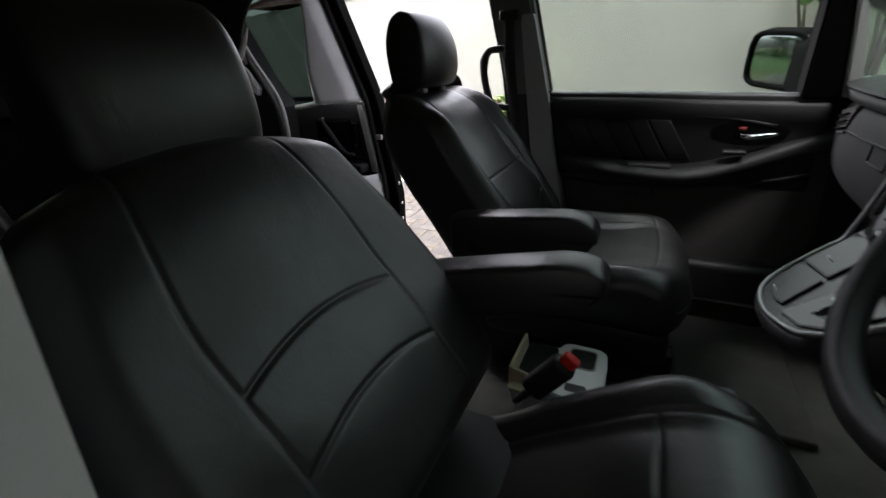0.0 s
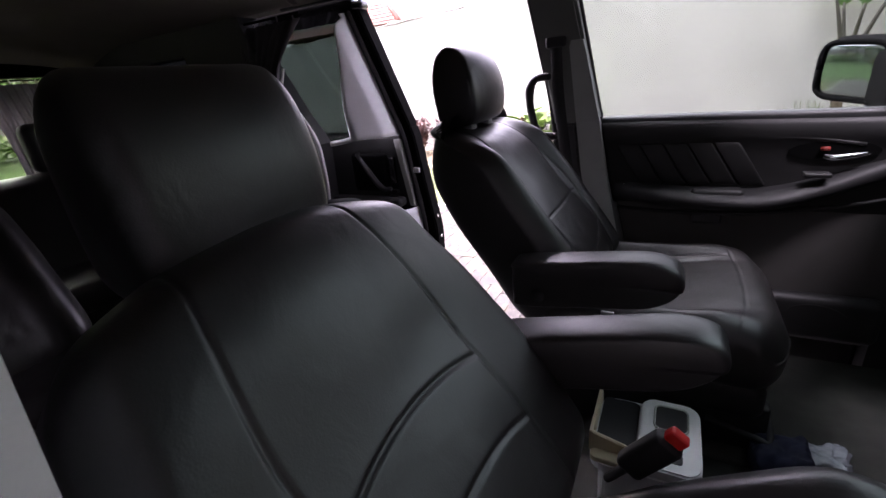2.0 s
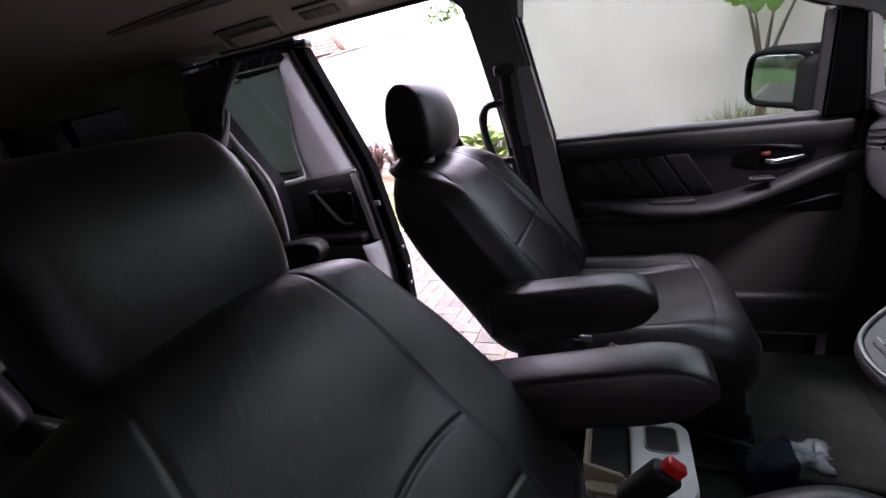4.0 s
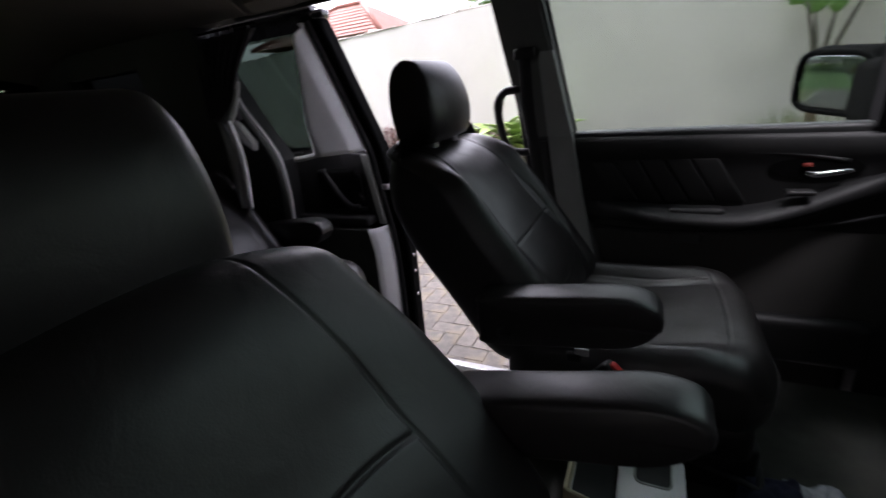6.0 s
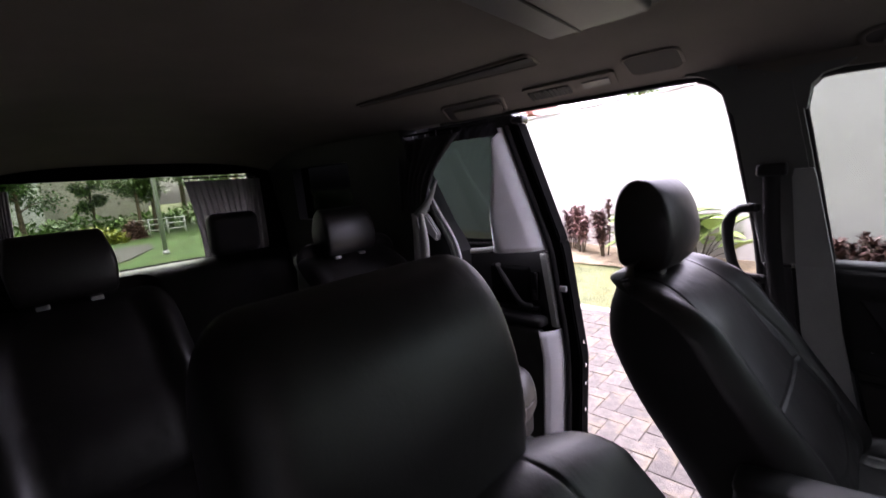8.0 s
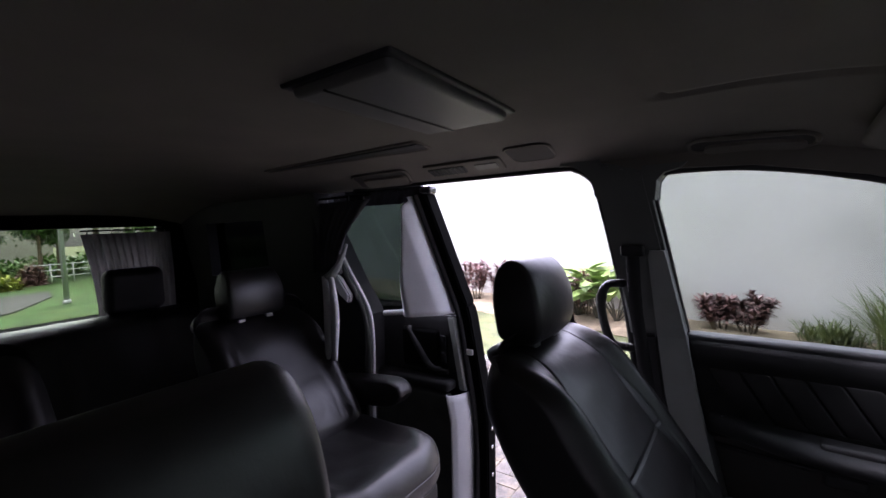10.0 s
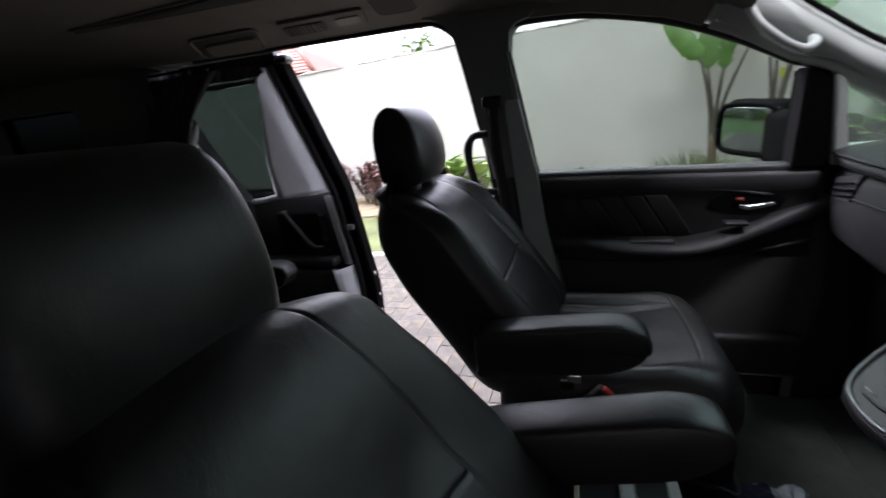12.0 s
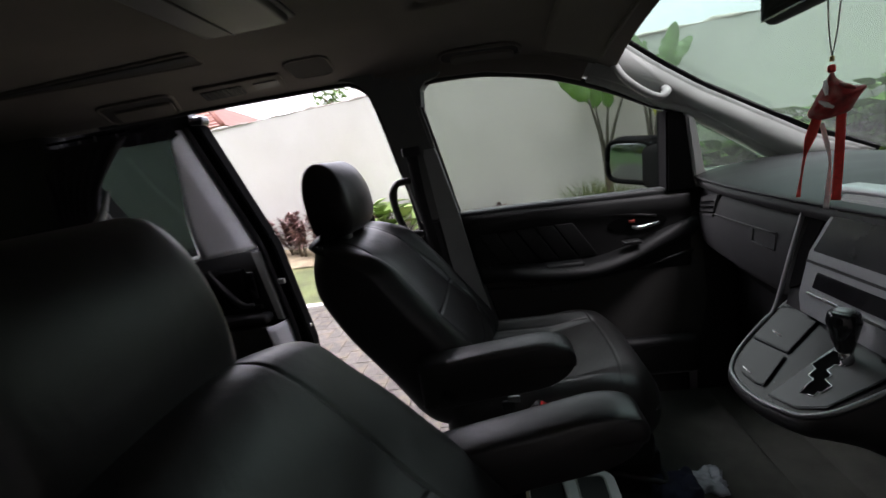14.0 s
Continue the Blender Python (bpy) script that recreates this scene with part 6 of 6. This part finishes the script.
def tree(x, y, height, crown_r, seed, label, z0=0.0, leafmat=None, n=1500, leaf=0.16):
    rng = random.Random(seed)
    n = n * 2 if x < -15 else n
    t = thing("tree", (x, y, z0), label, "tree", "garden trees")
    top = Vector((x + rng.uniform(-.3, .3), y + rng.uniform(-.3, .3), z0 + height * 0.75))
    limbs = [tube([(x, y, z0 - 0.05), (x + rng.uniform(-.1, .1), y, z0 + height * 0.4), top], [height * 0.028, height * 0.02, height * 0.008], 8, 4)]
    verts, faces = [], []
    ends = []
    for k in range(9):
        b = Vector((x, y, z0)).lerp(top, rng.uniform(0.45, 0.95))
        a = rng.uniform(0, 6.28)
        e = b + Vector((math.cos(a) * crown_r * rng.uniform(0.5, 0.95), math.sin(a) * crown_r * rng.uniform(0.5, 0.95), height * rng.uniform(0.02, 0.24)))
        limbs.append(tube([b, b.lerp(e, 0.5) + Vector((0, 0, 0.1 * height * 0.3)), e], [height * 0.010, height * 0.004], 6, 3))
        ends += [e, b.lerp(e, 0.6)]
    for i in range(n):
        c = ends[rng.randrange(len(ends))]
        p = c + Vector((rng.gauss(0, crown_r * 0.2), rng.gauss(0, crown_r * 0.2), rng.gauss(0, crown_r * 0.14)))
        a, el = rng.uniform(0, 6.28), rng.uniform(-0.6, 0.8)
        leaf_faces(verts, faces, p, (math.cos(a) * math.cos(el), math.sin(a) * math.cos(el), math.sin(el)), (0, 0.02, 1), leaf * rng.uniform(0.6, 1.3), leaf * 0.5, 0.3, 2)
    part("trunk", join(limbs, True), BARK, t, smooth=True)
    part("crown", data_of(verts, faces, True), leafmat or LEAF, t)


tree(-3.6, 11.2, 4.4, 1.2, 71, "small leafy tree behind the garden wall")
tree(-19.8, 3.5, 3.1, 0.95, 72, "leafy tree across the lane", n=1400)
tree(-21.5, 4.4, 3.6, 1.1, 78, "dark leafy tree behind the fence", n=1400)
tree(-20.5, 6.4, 4.2, 1.8, 73, "spreading leafy tree by the fence")
tree(-19.8, 0.2, 3.4, 1.0, 74, "loose pale-leaved tree across the lane", leafmat=LEAF_BRIGHT)
tree(-22.0, -1.2, 4.6, 1.9, 75, "tall leafy tree across the lane")
tree(-24.0, 8.5, 6.5, 2.8, 76, "tall leafy tree behind the fence")
tree(-26.0, 6.9, 5.6, 2.0, 91, "dark leafy tree far behind the fence", n=1500, leaf=0.24)
tree(-27.5, -4.0, 6.0, 2.8, 93, "broad leafy tree far across the lane", n=1500, leaf=0.26)
tree(-30.0, 11.5, 7.0, 3.2, 94, "broad leafy tree far behind the fence", n=1500, leaf=0.28)
tree(-24.0, 2.75, 2.9, 0.55, 77, "slim young tree in front of the building")


def hedge(x, y, w, h, seed, leafmat, label):
    rng = random.Random(seed)
    b = thing("bush", (x, y, 0.0), label, "bush", "lane bushes")
    verts, faces = [], []
    for i in range(900):
        a, r = rng.uniform(0, 6.28), math.sqrt(rng.random())
        q = Vector((x + math.cos(a) * r * w * 0.5, y + math.sin(a) * r * w, h * rng.random() * math.sqrt(max(1 - r * r, 0.05))))
        w2, el = rng.uniform(0, 6.28), rng.uniform(-0.3, 1.2)
        leaf_faces(verts, faces, q, (math.cos(w2) * math.cos(el), math.sin(w2) * math.cos(el), math.sin(el)), (0, 0.02, 1), rng.uniform(0.12, 0.22), 0.08, 0.3, 2)
    part("leaves", data_of(verts, faces, True), leafmat, b)


hedge(-18.6, 1.0, 0.8, 0.85, 81, LEAF_BRIGHT, "rounded bright green bush beyond the lane")
hedge(-18.0, 1.75, 0.9, 0.62, 82, YELLOW, "low yellow-green bush beyond the lane")
hedge(-18.8, -0.6, 1.0, 0.9, 83, LEAF, "dense green bush beyond the lane")
hedge(-19.0, 3.1, 0.35, 0.7, 84, LEAF_DARK, "small dark red bush by the fence")

def verge_fn(u, v):
    x, y = -40 + 32 * u, -30 + 45 * v
    return (x, y, 0.004 + 0.02 * noise.noise(Vector((x * 0.5, y * 0.5, 3))))


tagged(part("ground_verge", sheet(60, 60, verge_fn), VERGE), "lush mown grass along the lane behind the car", "lawn", kind="structure")

tagged(part("road", prism([(-11.2, -20), (-10.6, 0.1), (-12.6, 1.6), (-14.6, 2.6), (-16.2, 2.9), (-15.0, -4), (-14.6, -20)], 0.0, 0.03, "z"), ROAD), "narrow curving grey asphalt lane", "lane", kind="structure")


def far_shrubbery():
    rng = random.Random(96)
    verts, faces = [], []
    for i in range(5200):
        y = rng.uniform(-12.0, 16.0)
        q = Vector((-23.6 + rng.gauss(0, 0.5) - 0.05 * abs(y), y, (0.75 + 0.4 * noise.noise(Vector((y * 0.7, 2, 0)))) * rng.random() ** 0.8))
        w2, el = rng.uniform(0, 6.28), rng.uniform(-0.3, 1.2)
        leaf_faces(verts, faces, q, (math.cos(w2) * math.cos(el), math.sin(w2) * math.cos(el), math.sin(el)), (0, 0.02, 1), rng.uniform(0.2, 0.36), 0.14, 0.3, 2)
    tagged(part("far_shrubbery", data_of(verts, faces, True), LEAF), "dense band of green shrubs beyond the lane", "shrubs", kind="stuff")


far_shrubbery()


def lamp_post():
    x, y = -12.75, 2.46
    p = thing("lamp_post", (x, y, 0), "slim galvanised lamp post on the lawn", "lamp post")
    part("pole", tube([(x, y, -0.05), (x, y, 2.5), (x, y, 5.0)], [0.06, 0.05, 0.042], 12, 1), GALV, p)
    part("foot", tube([(x, y, -0.02), (x, y, 0.1)], [0.10, 0.08], 12, 1), GALV, p)


lamp_post()


def fence():
    f = thing("rail_fence", (-19.4, 4.0, 0), "white-painted tubular rail fence", "fence")
    for i in range(4):
        part("post", tube([(-19.4, 3.05 + i * 0.62, -0.05), (-19.4, 3.05 + i * 0.62, 0.68)], 0.025, 8, 1), WHITE, f)
    for z in (0.22, 0.44, 0.64):
        part("rail", tube([(-19.37, 3.0, z), (-19.37, 4.95, z)], 0.018, 8, 1), WHITE, f)


fence()


def far_house():
    h = thing("building", (-30, 2, 0), "plain beige building behind the trees", "building")
    part("wall", block((-30, 3.3, 2.6), (3, 2.2, 2.7), 0.02), BUILDING, h)
    part("wing", block((-29.5, 0.6, 2.2), (3, 0.7, 2.3), 0.02), WHITE, h, "pale grey wing")
    part("roof", prism([(0.9, 5.3), (5.7, 5.3), (3.3, 6.4)], -33.3, -26.7, "x"), ROOF_TILE, h)
    g = thing("tiled_house", (-10, 15, 0), "house with a red hipped tile roof behind the wall", "house")
    part("wall", block((-10.8, 15.5, 1.6), (2.6, 2.2, 1.65), 0.02), BUILDING, g)
    bm = bmesh.new()
    e = [bm.verts.new(v) for v in ((-13.8, 12.8, 3.35), (-7.9, 12.8, 3.35), (-7.9, 18.2, 3.35), (-13.8, 18.2, 3.35))]
    r = [bm.verts.new(v) for v in ((-11.4, 15.5, 4.75), (-10.2, 15.5, 4.75))]
    for q in ((e[0], e[1], r[1], r[0]), (e[1], e[2], r[1]), (e[2], e[3], r[0], r[1]), (e[3], e[0], r[0]), (e[3], e[2], e[1], e[0])):
        bm.faces.new(q)
    bmesh.ops.recalc_face_normals(bm, faces=bm.faces[:])
    roof = part("roof", bm, ROOF_TILE, g, "red hipped tile roof")
    part("ridge", tube([(-11.4, 15.5, 4.77), (-10.2, 15.5, 4.77)], 0.09, 8, 1), ROOF_TILE, roof)
    for a in ((-13.8, 12.8, 3.37), (-7.9, 12.8, 3.37)):
        b = (-11.4, 15.5, 4.77) if a[0] < -10 else (-10.2, 15.5, 4.77)
        part("ridge", tube([a, b], 0.08, 8, 1), ROOF_TILE, roof)
    for i in range(9):
        t = (i + 0.5) / 9
        z = 3.36 + 1.38 * t
        x0, x1, y = -13.8 + 2.4 * t, -7.9 - 2.3 * t, 12.8 + 2.7 * t
        part("tile_course", tube([(x0, y, z + 0.01), (x1, y, z + 0.01)], 0.012, 6, 1), ROOF_TILE, roof)


far_house()


# ---- paving: single bricks beside the car, the rest in one mesh ----
def paver_mesh(l, w):
    me = soft((0, 0, 0), (l / 2 - 0.0014, w / 2 - 0.0014, 0.03), 0.004, (1, 1, 1), 1)
    shade(me, False)
    me.materials.append(PAVER)
    me.name = "paver"
    return me


def paving():
    L, W = 0.21, 0.105
    rng = random.Random(2)
    base = paver_mesh(L, W)
    near, far_v, far_f = 0, [], []
    src = [tuple(v.co) for v in base.vertices]
    pf = [tuple(p.vertices) for p in base.polygons]
    for j in range(-1, 24):
        for i in range(-54, 50):
            k = (i - j) % 4
            if k == 0:
                x, y, turn = -1.0 + (i + 1) * W, 0.98 + (j + 0.5) * W, 0.0
            elif k == 3:
                x, y, turn = -1.0 + (i + 0.5) * W, 0.98 + (j + 1) * W, math.pi / 2
            else:
                continue
            if x < -6.5 or x > 4.2 or y < 0.98 or y > 3.37:
                continue
            dz = rng.uniform(-0.0022, 0.0022)
            rot = turn + rng.gauss(0, 0.016)
            if -1.35 <= x <= 0.30 and y < 3.0 and near < 300:
                ob = new("paver", base)
                ob.parent = part_pave
                ob.matrix_basis = Matrix.Translation((x, y, dz)) @ Matrix.Rotation(rot, 4, "Z")
                near += 1
            else:
                s, c, o = math.sin(rot), math.cos(rot), len(far_v)
                far_v += [(x + p[0] * c - p[1] * s, y + p[0] * s + p[1] * c, dz + p[2]) for p in src]
                far_f += [tuple(k2 + o for k2 in f) for f in pf]
    me = data_of(far_v, far_f)
    tagged(part("far_pavers", me, PAVER, part_pave, "more grey-brown pavers"), kind="stuff")


paving()
